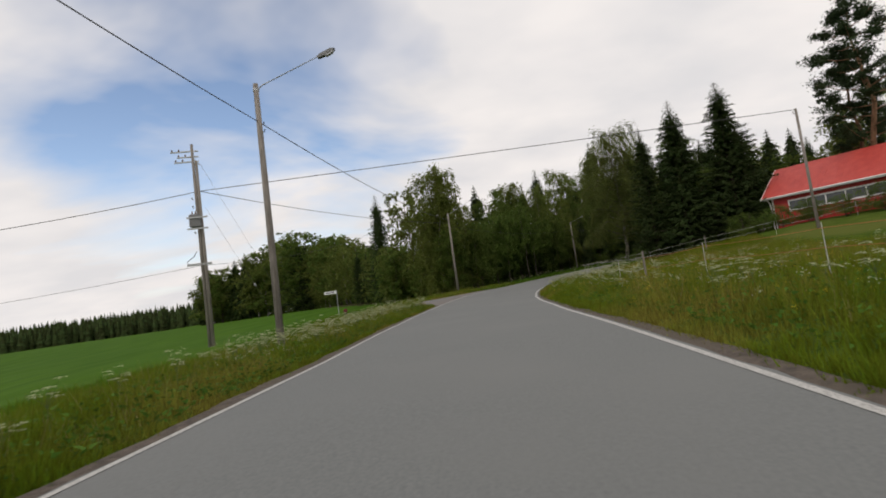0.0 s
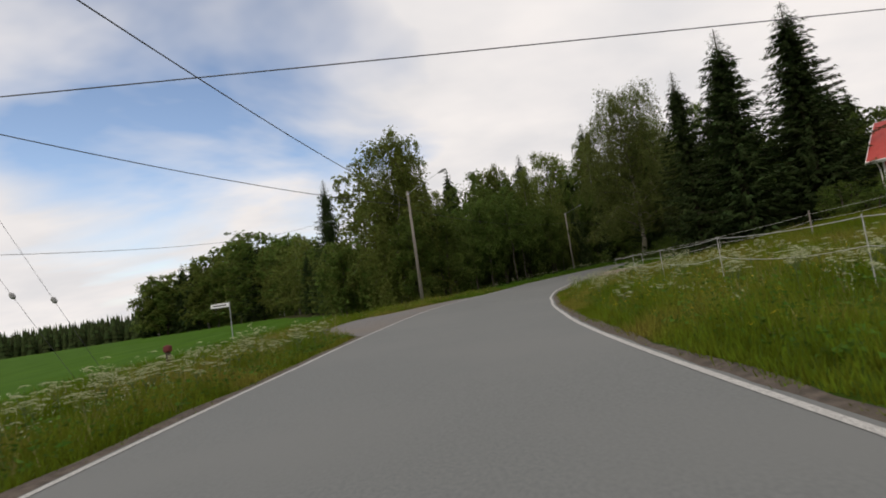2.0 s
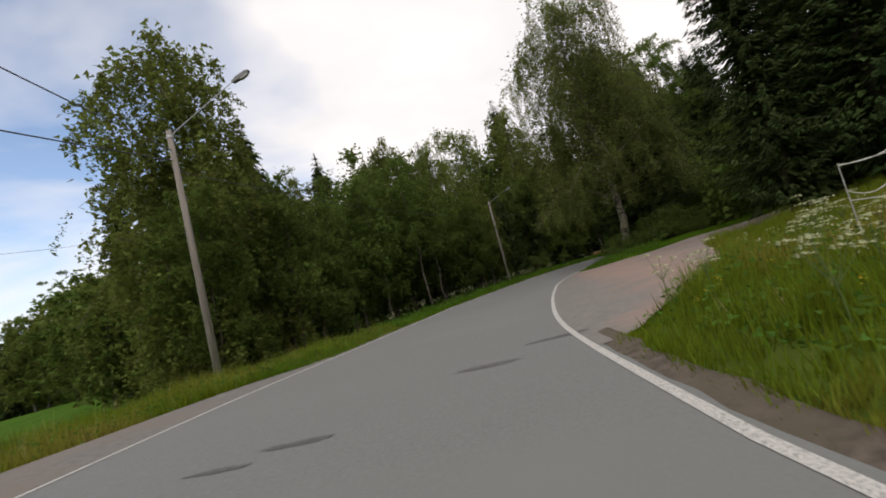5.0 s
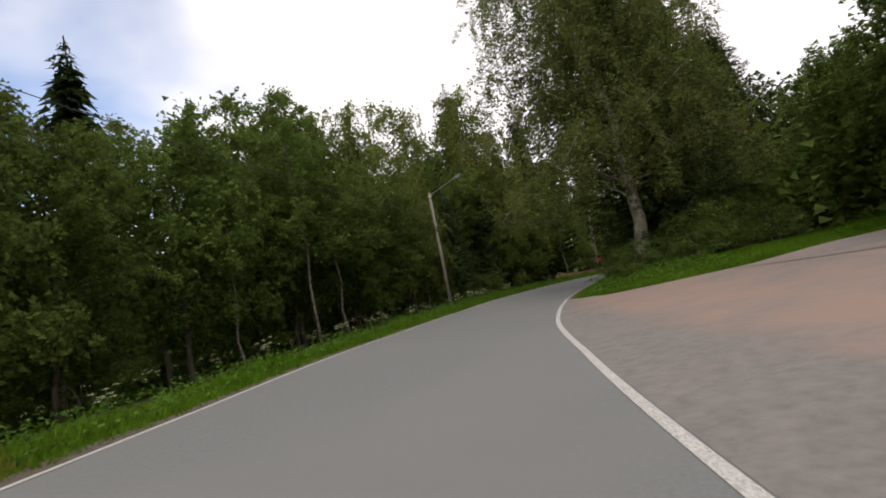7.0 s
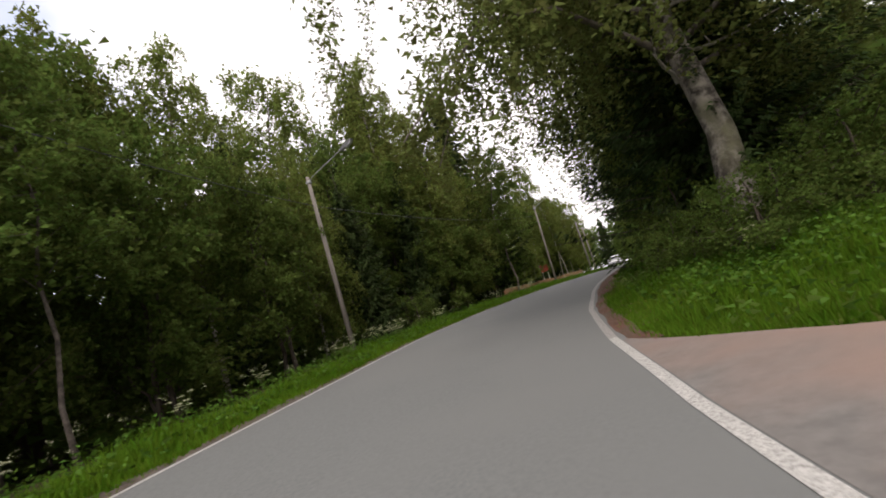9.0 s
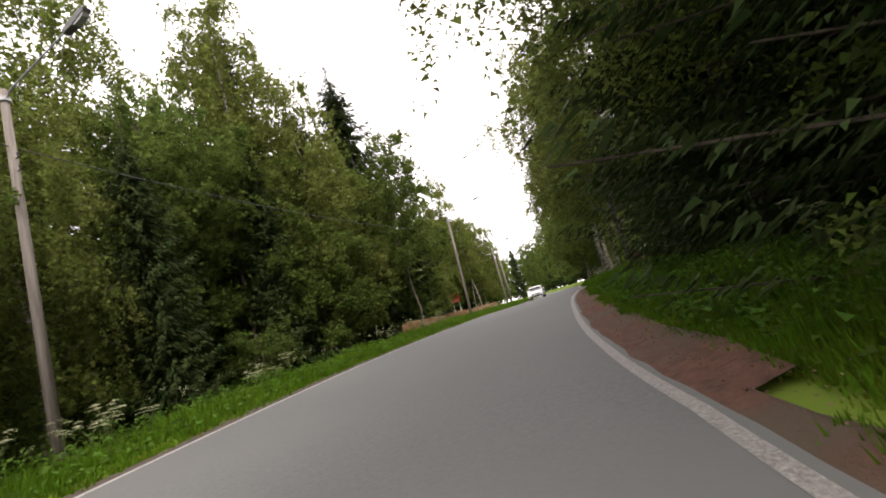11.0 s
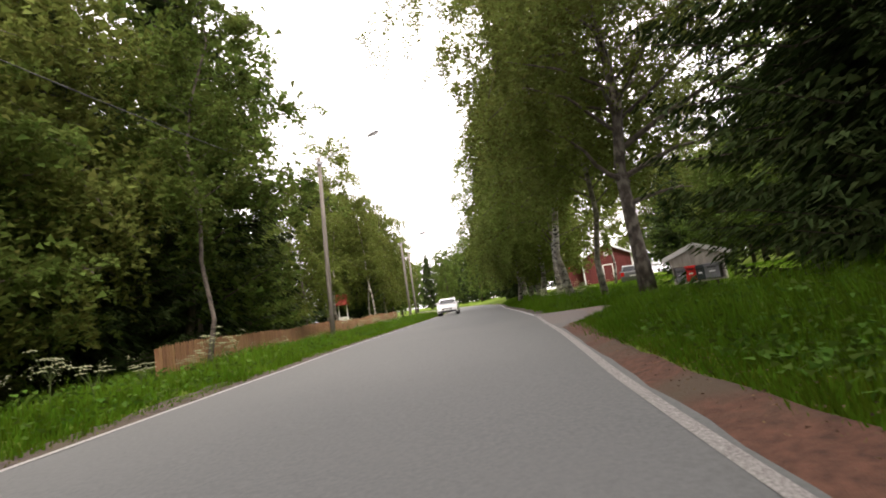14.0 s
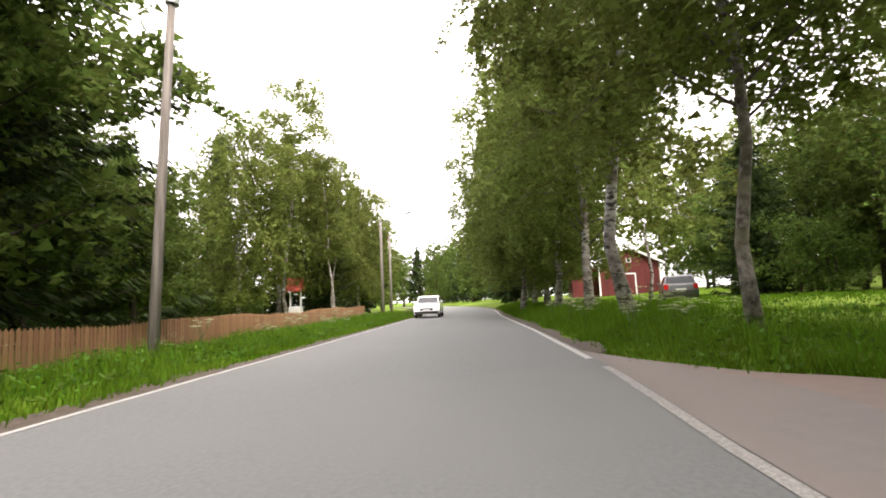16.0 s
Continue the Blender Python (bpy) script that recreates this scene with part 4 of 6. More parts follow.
def plant(kind, x, y, h, turn=None, wide=1.0, label="", group=""):
    """A tree of that kind with its foot on the ground at (x, y), h metres high."""
    kind = COARSE[kind] if kind in COARSE and off_road(x, y) > 21 else kind
    k = h / BASE_H[kind]
    m = Matrix.Translation((x, y, land(x, y))) @ Matrix.Rotation(turner.random() * 6.28 if turn is None else radians(turn), 4, "Z") @ Matrix.Diagonal((k * wide, k * wide, k, 1))
    if kind in used:
        ob = copy_thing(TREES[kind], Matrix.Identity(4))
    else:
        ob = TREES[kind]
        used.add(kind)
    ob.matrix_basis = m
    return tagged(ob, label, "", group)


# trees that stand out on the left
for kind, x, y, h in (("edge_birch", 0.4, 64.2, 17.2), ("spruce_b", -9.7, 86, 19.0), ("birch_b", 14.7, 85, 16.5), ("birch_b", 18.1, 85.5, 15.6), ("birch_a", 24.7, 95, 19.5), ("birch_b", 32.4, 97.5, 22.0), ("birch_a", 36.4, 99.2, 18.0),
                      ("spruce_b", 22.8, 104.2, 22.5), ("spruce_a", 34.8, 103.2, 26.5), ("spruce_a", 42.6, 102, 22.5), ("alder_a", 42.3, 100.6, 14.0)):
    plant(kind, x, y, h, group="trees along the forest edge", wide=0.78 if x > 10 and "birch" in kind else 1.0)
for x, y, h in ((14.7, 75.6, 11.0), (13.2, 74.2, 11.5), (10.2, 72.3, 10.5)):
    plant("slim_b", x, y, h, group="slender trees at the forest edge")
# the forest edge and the wood behind it
rng_wood = random.Random(8)
for e0, e1, step, kinds, rise, wide in ((7.0, 10.0, 3.2, ("alder_a", "alder_b", "birch_c", "alder_a", "birch_b", "alder_b"), (0.68, 0.92), 0.78),
                                        (11.5, 16.5, 4.2, ("birch_a", "birch_b", "alder_a", "spruce_b", "birch_b"), (0.78, 0.97), 0.95),
                                        (19, 26, 5.6, ("far_birch", "far_spruce", "far_birch", "far_alder"), (0.8, 0.98), 0.95)):
    s = 57.0
    while s < 106:
        e = rng_wood.uniform(e0, e1)
        x, y = (float(c) for c in left_out(s, e))
        if not (s > 98 and e < 9) and not in_field(x, y - 1.5):
            # the tops rise with the distance from the road, and towards the bend
            tall = float(np.interp(e, [7, 11, 14, 17, 22, 26], [11.5, 14, 16, 18, 22, 24])) * float(np.interp(s, [57, 64, 70, 77, 86, 94, 106], [0.95, 0.92, 0.95, 1.08, 1.07, 1.12, 1.2])) * (0.76 if s > 90 and e > 17 else 1.0)
            mixed = kinds if s < 86 or e > 18 else ("spruce_c", "birch_c", "spruce_b", "alder_a")
            plant(rng_wood.choice(mixed), x, y, tall * rng_wood.uniform(*rise), group="trees of the wood", wide=wide * (0.68 if s > 90 and e > 10 else 1.0))
        s += step * rng_wood.uniform(0.8, 1.4)
s = 58.0
while s < 103:
    x, y = (float(c) for c in left_out(s, rng_wood.uniform(6.0, 9.0)))
    plant(rng_wood.choice(("bush_a", "bush_b", "bush_a")), x, y, rng_wood.uniform(1.8, 4.0), group="bushes along the forest edge")
    s += rng_wood.uniform(6.0, 10.0)
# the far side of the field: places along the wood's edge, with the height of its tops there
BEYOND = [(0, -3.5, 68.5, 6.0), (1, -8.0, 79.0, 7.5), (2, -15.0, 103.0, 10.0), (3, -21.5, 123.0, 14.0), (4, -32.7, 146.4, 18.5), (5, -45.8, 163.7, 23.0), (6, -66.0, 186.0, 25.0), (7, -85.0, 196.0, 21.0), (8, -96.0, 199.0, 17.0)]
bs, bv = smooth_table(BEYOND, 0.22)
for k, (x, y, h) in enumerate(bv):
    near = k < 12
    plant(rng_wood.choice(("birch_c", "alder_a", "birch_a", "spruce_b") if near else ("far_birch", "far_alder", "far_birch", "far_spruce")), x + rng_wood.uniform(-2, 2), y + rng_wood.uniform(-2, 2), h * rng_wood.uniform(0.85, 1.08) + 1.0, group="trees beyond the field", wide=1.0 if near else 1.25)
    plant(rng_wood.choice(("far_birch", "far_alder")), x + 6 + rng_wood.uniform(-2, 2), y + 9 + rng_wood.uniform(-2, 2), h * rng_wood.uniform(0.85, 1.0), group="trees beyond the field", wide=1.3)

# right: spruces by the red house, the great birch, the dark wood along the bend
for kind, x, y, h in (("spruce_b", 26.6, 51.8, 16.6), ("spruce_a", 31.2, 50.5, 17.0), ("spruce_b", 24.0, 54.0, 15.0), ("spruce_b", 28.5, 55.5, 15.0), ("spruce_c", 35.0, 54.5, 14.0),
                      ("pine_a", 40.7, 44.0, 20.0), ("pine_a", 42.5, 47.5, 17.0)):
    plant(kind, x, y, h, group="evergreens by the red house", wide=1.0 if x < 26 or x > 40 else 1.25)
for kind, s, e, h in (("alder_a", 71.6, 14.5, 9.5), ("spruce_b", 74, 18, 11), ("alder_b", 73.0, 12.5, 8), ("alder_b", 76, 12.5, 7), ("alder_a", 80, 12, 7), ("alder_a", 72.5, 23, 8.5), ("alder_b", 74, 28, 6.5),
                      ("spruce_c", 84, 11, 5.5), ("alder_b", 81, 7.5, 3.6), ("near_spruce", 78.6, 3.9, 15), ("near_spruce", 81.6, 4.6, 13), ("near_spruce", 84.8, 4.4, 15), ("near_spruce", 88.0, 4.9, 16), ("near_spruce", 94.8, 6.0, 9), ("near_spruce", 98.3, 6.5, 16), ("near_spruce", 97.2, 5.2, 15), ("near_spruce", 96.6, 8.4, 17), ("near_spruce", 99.4, 9.0, 11), ("near_birch", 84.2, 3.1, 17), ("near_spruce", 86.4, 4.6, 9), ("near_spruce", 90.0, 4.8, 10), ("near_spruce", 93.6, 4.6, 8), ("bare_alder", 92.8, 3.8, 19), ("bare_alder", 91.0, 6.2, 18), ("spruce_a", 95.6, 7.5, 17),
                      ("alder_a", 86, 8.8, 4.2), ("spruce_c", 91, 10, 6), ("birch_b", 96, 13, 10),
                      ("far_birch", 76, 28, 12), ("far_spruce", 84, 20, 13), ("far_birch", 88, 18, 12), ("far_spruce", 94, 20, 14), ("far_spruce", 87, 27, 13), ("far_birch", 93, 30, 15)):
    x, y = (float(c) for c in right_out(s, e))
    plant(kind, x, y, h, group="trees on the inside of the bend", wide=1.2 if kind == "bare_alder" else 1.0)
# the lawn and the row of birches along the road
for kind, x, y, h in (("birch_b", 54.4, 90.8, 17.5), ("thin_birch", 50.3, 87.5, 12.5), ("birch_a", 60.5, 94.6, 16), ("birch_c", 65.0, 98.4, 16.5), ("birch_a", 70.0, 101.6, 17), ("birch_c", 75, 105.5, 17), ("birch_a", 80.5, 109.5, 18), ("birch_c", 67.5, 102.0, 14),
                      ("slim_a", 72.0, 96.0, 14), ("alder_a", 64, 83, 11), ("alder_b", 70, 85.5, 8.5), ("alder_a", 74, 88, 9.5), ("birch_a", 68, 80, 15), ("spruce_c", 69, 90.0, 9), ("bush_a", 73, 91, 3.5), ("bush_a", 66, 87.5, 3.2), ("birch_b", 84, 92, 13), ("alder_b", 89, 96, 8), ("alder_b", 66, 80, 9), ("spruce_a", 60.5, 77, 15), ("alder_a", 92, 94, 11), ("birch_b", 96, 98, 15), ("alder_a", 88, 88, 12), ("alder_b", 80, 86, 10),
                      ("far_birch", 100, 103, 17), ("far_alder", 104, 96, 14), ("far_birch", 98, 86, 16), ("far_spruce", 90, 78, 18), ("far_birch", 80, 74, 16), ("far_alder", 72, 70, 14), ("far_spruce", 86, 114, 15),
                      ("far_birch", 92, 118, 17), ("far_birch", 99, 122, 17), ("far_spruce", 106, 128, 18)):
    plant(kind, x, y, h, group="trees on the lawn")
# left beyond the picket fence, and where the road goes out of sight
for kind, s, e, h in (("spruce_b", 107, 16, 19), ("slim_b", 103.4, 3.7, 12.5), ("near_spruce", 104.5, 9.0, 17), ("birch_c", 100.5, 7.6, 13), ("alder_b", 98.2, 6.4, 7.5), ("alder_a", 107.5, 11, 11), ("alder_a", 96.5, 9.5, 12), ("spruce_a", 97.6, 13.5, 16.5), ("near_spruce", 102.8, 12.0, 18), ("alder_a", 114, 15, 10), ("alder_b", 117, 19, 9), ("alder_a", 121, 17, 10), ("alder_b", 127, 18, 10), ("alder_a", 133, 17, 11), ("spruce_b", 130, 24, 22), ("alder_b", 121, 11, 8.5), ("alder_a", 118, 13, 10), ("birch_c", 129, 10, 13), ("slim_a", 133, 5.5, 12), ("birch_a", 137, 11, 14), ("spruce_b", 141, 12, 15),
                      ("birch_a", 146, 9, 14), ("alder_a", 124, 16, 10), ("alder_a", 112, 17, 9), ("far_birch", 128, 32, 16), ("far_spruce", 116, 30, 19), ("far_birch", 110, 26, 16), ("far_spruce", 140, 26, 18), ("spruce_b", 124, 24, 21), ("spruce_b", 127, 13.5, 10), ("spruce_b", 142.2, 18.4, 19), ("far_spruce", 159.7, 9.3, 16.5), ("spruce_b", 145.4, 10.1, 17), ("slim_a", 133.4, 8.7, 18), ("slim_a", 138.2, 7.0, 13),
                      ("birch_c", 153, 8, 14), ("far_birch", 162, 8, 14), ("far_alder", 172, 7, 11), ("far_birch", 182, 9, 13), ("far_spruce", 168, 15, 17), ("far_spruce", 190, 12, 17), ("far_alder", 200, 6, 10), ("far_spruce", 212, 8, 18)):
    x, y = (float(c) for c in left_out(s, e))
    plant(kind, x, y, h, group="trees by the garden fence")
for k in range(22):
    x, y = (float(c) for c in right_out(166 + k * 4.6, rng_wood.uniform(3, 14) + (k % 3) * 6))
    plant(rng_wood.choice(("far_birch", "far_spruce", "far_alder", "far_spruce")), x, y, rng_wood.uniform(12, 19), group="trees at the end of the road")
for k in range(14):
    plant(rng_wood.choice(("far_birch", "far_spruce", "far_alder")), 122 + k * 4.4 + rng_wood.uniform(-2, 2), 196 - k * 2.2 + rng_wood.uniform(-5, 5), rng_wood.uniform(13, 19), group="trees at the end of the road")


def great_birch():
    """The old leaning birch on the inside of the bend, with dead lower limbs."""
    ob = broadleaf("birch_tree", "old gnarled birch with thick pale trunk and dead lower limbs", 19.5, 0.19, 4.8, 200000, 0.09, 77, OLD_BIRCH_LEAF, OLD_BARK, 0.265, hang=2.9, lean=(1.2, 1.2), limbs=66, bow=0.6, clump=170, core=0.12)
    rng = np.random.RandomState(3)
    for z, az, n in ((3.4, 200, 1.6), (4.6, 250, 2.2), (4.8, 20, 2.4), (5.8, 300, 2.6), (6.2, 150, 1.8), (3.9, 330, 1.8)):
        p = np.array([0.1 * z, 0.1 * z, z])
        d = np.array([math.cos(radians(az)), math.sin(radians(az)), 0.25])
        pts = [p]
        for q in range(4):
            d = d + rng.normal(0, 0.25, 3)
            pts.append(pts[-1] + d * n / 4)
        dead = Geo().tube(pts, [0.06, 0.045, 0.035, 0.02, 0.01], 5, False)
        dead.tube([pts[2], pts[2] + np.array([0.2, 0.25, 0.5])], [0.02, 0.006], 4, False)
        part("dead_limb", dead, BARE_WOOD, ob, "bare grey dead limb")
    x, y = 25.45, 67.75
    ob.matrix_basis = Matrix.Translation((x, y, land(x, y)))


def lawn_birch(x, y):
    """The stout old birch by the mailboxes, whose dark lower limbs spread wide."""
    ob = broadleaf("birch_tree", "stout old lawn birch with dark spreading limbs and flaking bark", 15.5, 0.3, 5.0, 84000, 0.1, 78, BIRCH_LEAF, LAWN_BARK, 0.2, hang=1.8, lean=(-0.3, 0.2), limbs=44, clump=90, core=0.08)
    rng = np.random.RandomState(6)
    for z, az, n in ((3.3, 150, 2.6), (3.5, -40, 4.2), (4.3, -75, 4.6), (4.9, 10, 3.4), (5.2, 185, 3.0), (2.7, -20, 2.4)):
        p = np.array([0, 0, z])
        d = np.array([math.cos(radians(az)), math.sin(radians(az)), 0.55])
        pts = [p]
        for q in range(5):
            d = d + np.array([0, 0, -0.09]) + rng.normal(0, 0.13, 3)
            pts.append(pts[-1] + d * n / 5)
        part("limb", Geo().tube(pts, [0.09, 0.075, 0.06, 0.045, 0.03, 0.012], 6, False), LIMB_BARK, ob, "dark crooked spreading limb", smooth=True)
    ob.matrix_basis = Matrix.Translation((x, y, land(x, y)))


great_birch()
lawn_birch(48.0, 85.25)
for x, y, h in ((25.0, 66.9, 1.3), (26.6, 66.3, 1.8), (24.9, 68.6, 1.1), (27.8, 66.0, 2.0), (28.6, 64.4, 1.5), (27.0, 69.8, 2.0), (28.8, 67.6, 2.2)):
    plant("bush_b", x, y, h, group="bushes round the old birch")


# ---- grass, weeds and flowers ----
def blades(name, label, count, sampler, height, width, material, seed, lean=0.35):
    """One object of many thin grass blades, each bent once."""
    rng = np.random.RandomState(seed)
    x, y, tall = sampler(rng, count)
    n = len(x)
    # the blades stand in tufts and lean out of them
    tuft = rng.randint(0, max(1, n // 9), n)
    loose = rng.rand(n) < 0.25
    a = rng.rand(n) * 6.283
    r = np.abs(rng.normal(0, 0.07, n))
    ox, oy = np.cos(a) * r, np.sin(a) * r
    vigour = (0.55 + 0.75 * rng.rand(max(1, n // 9)))[tuft]
    x, y, tall = np.where(loose, x, x[tuft] + ox), np.where(loose, y, y[tuft] + oy), np.where(loose, tall, tall[tuft] * vigour)
    z = land(x, y) - 0.03
    h = height * (0.55 + 0.8 * rng.rand(n)) * tall
    w = width * (0.7 + 0.6 * rng.rand(n))
    out = h * lean * (0.3 + 1.3 * rng.rand(n))
    lx, ly = np.cos(a) * out, np.sin(a) * out
    b = rng.rand(n) * 6.283
    wx, wy = np.cos(b) * w / 2, np.sin(b) * w / 2
    base = np.stack([x, y, z], 1)
    side = np.stack([wx, wy, 0 * wx], 1)
    tip = base + np.stack([lx, ly, h], 1)
    v = np.stack([base - side, base + side, tip], 1).reshape(-1, 3)
    tri = np.arange(n * 3).reshape(-1, 3)
    tagged(part(name, raw_mesh(name, v, tri), material), label, "grass", kind="stuff")


def beside(side, s0, s1, e0, e1, power=1.4, grow=0.9):
    def pick(rng, n):
        s = s0 + (s1 - s0) * rng.rand(n)
        e = e0 + (e1 - e0) * rng.rand(n)**power
        keep = np.ones(n, bool)
        if side < 0:
            keep &= ~on_gravel(s, e)
        else:
            keep &= ~((s > 32.1) & (s < 51.5) & (e < np.interp(s, [32.1, 34.6, 39.5, 46, 51.5], [0.4, 3.1, 3.7, 2.1, 0.3])))
        s, e = s[keep], e[keep]
        x, y = (left_out if side > 0 else right_out)(s, e)
        lump = 0.75 + 0.35 * np.sin(x * 1.7 + 2 * np.sin(y * 0.9)) * np.sin(y * 1.3)
        return x, y, np.clip(0.35 + (e - e0) * grow, 0.35, 1.0) * lump
    return pick


blades("verge_grass", "tall uncut grass along the verge", 160000, beside(1, -6, 58, 0.4, 7), 0.42, 0.015, GRASS, 1)
blades("verge_grass", "rough grass between the verge and the field", 60000, beside(1, -4, 50, 4.5, 13, 1.0, 1.0), 0.3, 0.018, GRASS_LUSH, 26)
blades("verge_grass", "lush green grass along the verge", 70000, beside(1, 50, 99, 0.3, 2.2), 0.27, 0.026, GRASS_LUSH, 2)
blades("verge_grass", "lush green grass below the garden fence", 60000, beside(1, 98, 140, 0.3, 4.4), 0.36, 0.026, GRASS_LUSH, 9)
blades("verge_grass", "tall uncut meadow grass", 240000, beside(-1, -6, 63, 0.36, 18, 1.6, 0.6), 0.46, 0.016, GRASS, 3)
blades("verge_grass", "lush green grass along the verge", 90000, beside(-1, 71.3, 101.5, 0.6, 5.0), 0.3, 0.028, GRASS_LUSH, 4)
blades("verge_grass", "tall lush grass at the corner of the drive", 40000, beside(-1, 94, 101.8, 0.85, 5.0, 1.0, 1.6), 0.4, 0.026, GRASS_LUSH, 15)
blades("verge_grass", "lush green grass beside the lawn", 60000, beside(-1, 103, 150, 0.4, 3.2, 1.1), 0.36, 0.022, GRASS_LUSH, 5)
blades("cut_grass", "mown grass of the lawn", 90000, beside(-1, 101, 140, 2.6, 14.0, 1.3), 0.13, 0.02, GRASS_LUSH, 25)
blades("verge_grass", "short grass creeping over the shoulder soil", 16000, beside(-1, 72, 100.8, 0.45, 1.3, 0.6), 0.16, 0.018, GRASS, 16)
blades("verge_grass", "fresh grass at the corner of the drive", 14000, beside(-1, 97.0, 101.6, 0.4, 1.6, 0.9, 1.2), 0.24, 0.024, GRASS_LUSH, 17)
blades("verge_grass", "short grass along the edge of the asphalt", 12000, beside(1, -6, 99, 0.16, 0.5, 0.8), 0.1, 0.02, GRASS, 18)
blades("verge_grass", "short grass along the edge of the asphalt", 6000, beside(-1, -6, 46, 0.2, 0.55, 0.8), 0.12, 0.02, GRASS, 19)
blades("dry_grass", "pale flowering grass heads in the verge", 6000, beside(1, -6, 58, 0.6, 6), 0.62, 0.01, DRY_GRASS, 6)
blades("dry_grass", "pale flowering grass heads in the meadow", 3500, beside(-1, -6, 46, 0.9, 16), 0.62, 0.01, DRY_GRASS, 7)
def lawn_slope(rng, n):
    e = 0.35 + 15 * rng.rand(n)**1.4
    far = np.array(YARD_FAR)
    s = np.interp(e, far[:, 1], far[:, 0]) + 0.1 + 7 * rng.rand(n)
    return (*right_out(s, e), np.full(n, 0.8) * np.where(e < 1.2, 0.6, 1.0))


blades("cut_grass", "short grass on the lawn slope", 110000, lawn_slope, 0.14, 0.018, GRASS_LUSH, 8)


def weeds(name, label, count, sampler, seed, size=0.085):
    rng = np.random.RandomState(seed)
    x, y, tall = sampler(rng, count)
    c = np.stack([x, y, land(x, y) + rng.rand(len(x)) * 0.35 * tall + 0.05], 1)
    v, f = leaf_cloud(c, size, size * 0.6, rng, droop=-0.2)
    tagged(part(name, raw_mesh(name, v, f), WEED), label, "weeds", kind="stuff")


def litter(name, label, count, sampler, seed, size):
    """Fallen leaves and crumbs lying on the bare soil."""
    rng = np.random.RandomState(seed)
    x, y, tall = sampler(rng, count)
    v, f = leaf_cloud(np.stack([x, y, land(x, y) + 0.036], 1), size, size * 0.7, rng, droop=0.0, spread_=0.12)
    tagged(part(name, raw_mesh(name, v, f), LITTER), label, "leaf litter", kind="stuff")


litter("leaf_litter", "brown fallen leaves on the shoulder soil", 4500, beside(-1, 72, 101, 0.2, 1.5, 0.9), 63, 0.02)
weeds("verge_weeds", "broad-leaved weeds among the verge grass", 26000, beside(1, -6, 140, 0.5, 4.0), 61)
weeds("verge_weeds", "broad-leaved weeds below the spruces", 26000, beside(-1, 72, 101.5, 1.0, 5.0, 1.0), 64, 0.075)
weeds("verge_weeds", "broad-leaved weeds among the verge grass", 20000, beside(-1, -6, 110, 0.8, 5.0), 62)


def cow_parsley(seed, h):
    rng = np.random.RandomState(seed)
    root = thing("cow_parsley", "white-flowered cow parsley in the grass", "wild flower", "cow parsley along the road")
    stems, tips = Geo(), []
    stems.tube([(0, 0, -0.05), (0.02, 0.01, h * 0.6)], [0.006, 0.004], 4)
    for j in range(8):
        a = j * 0.83 + rng.rand()
        p = (0.02 + math.cos(a) * (0.06 + 0.11 * rng.rand()), 0.01 + math.sin(a) * (0.06 + 0.11 * rng.rand()), h * (0.6 + 0.4 * rng.rand()))
        stems.tube([(0.02, 0.01, h * (0.45 + 0.1 * rng.rand())), p], [0.003, 0.002], 3, False)
        tips.append(p)
    part("stem", stems, STALK, root)
    for p in tips:
        ob = part("umbel", UMBEL_MESH, UMBEL, root)
        ob.location = p
    return root


def umbel_mesh():
    """A domed, lacy head of tiny white flowers in small groups."""
    rng = np.random.RandomState(2)
    pts = []
    for k in range(9):
        a, r = k * 2.4 + rng.rand() * 0.5, 0.055 * math.sqrt((k + 0.5) / 9)
        for _ in range(3):
            pts.append((math.cos(a) * r + rng.normal(0, 0.007), math.sin(a) * r + rng.normal(0, 0.007), 0.03 - 11.0 * r * r + rng.normal(0, 0.005)))
    v, f = leaf_cloud(np.array(pts), 0.017, 0.021, rng, droop=0.0, spread_=0.3)
    me = raw_mesh("umbel", v, f)
    me.materials.append(UMBEL)
    return me


UMBEL_MESH = umbel_mesh()
def small_flowers(name, label, count, sampler, material, seed, low, high, r):
    """Scattered small flower heads as one object."""
    rng = np.random.RandomState(seed)
    x, y, tall = sampler(rng, count)
    c = np.stack([x, y, land(x, y) + low + (high - low) * rng.rand(len(x))], 1)
    pts = (c[:, None, :] + rng.normal(0, 1, (len(c), 11, 3)) * np.array([r, r, r * 0.85])).reshape(-1, 3)
    v, f = leaf_cloud(pts, r * 0.5, r * 0.55, rng, droop=0.0, spread_=0.3)
    tagged(part(name, raw_mesh(name, v, f), material), label, "wild flowers", kind="stuff")


small_flowers("meadow_flowers", "white umbel flowers scattered through the meadow", 330, beside(-1, 4, 46, 1.2, 10, 1.2), UMBEL, 81, 0.35, 0.75, 0.045)
small_flowers("meadow_flowers", "yellow buttercups low in the meadow", 700, beside(-1, -4, 46, 0.7, 9, 1.2), YELLOW, 82, 0.2, 0.45, 0.02)
small_flowers("meadow_flowers", "white umbel flowers along the verge", 420, beside(1, 10, 32, 0.9, 3.6, 1.0), UMBEL, 83, 0.25, 0.75, 0.04)
small_flowers("meadow_flowers", "white umbel flowers along the forest verge", 260, beside(1, 58, 130, 1.2, 2.8, 1.0), UMBEL, 84, 0.35, 0.7, 0.035)
parsley = [cow_parsley(k, 0.8 + 0.12 * k) for k in range(3)]
placed = [False] * 3
rng_fl = random.Random(12)


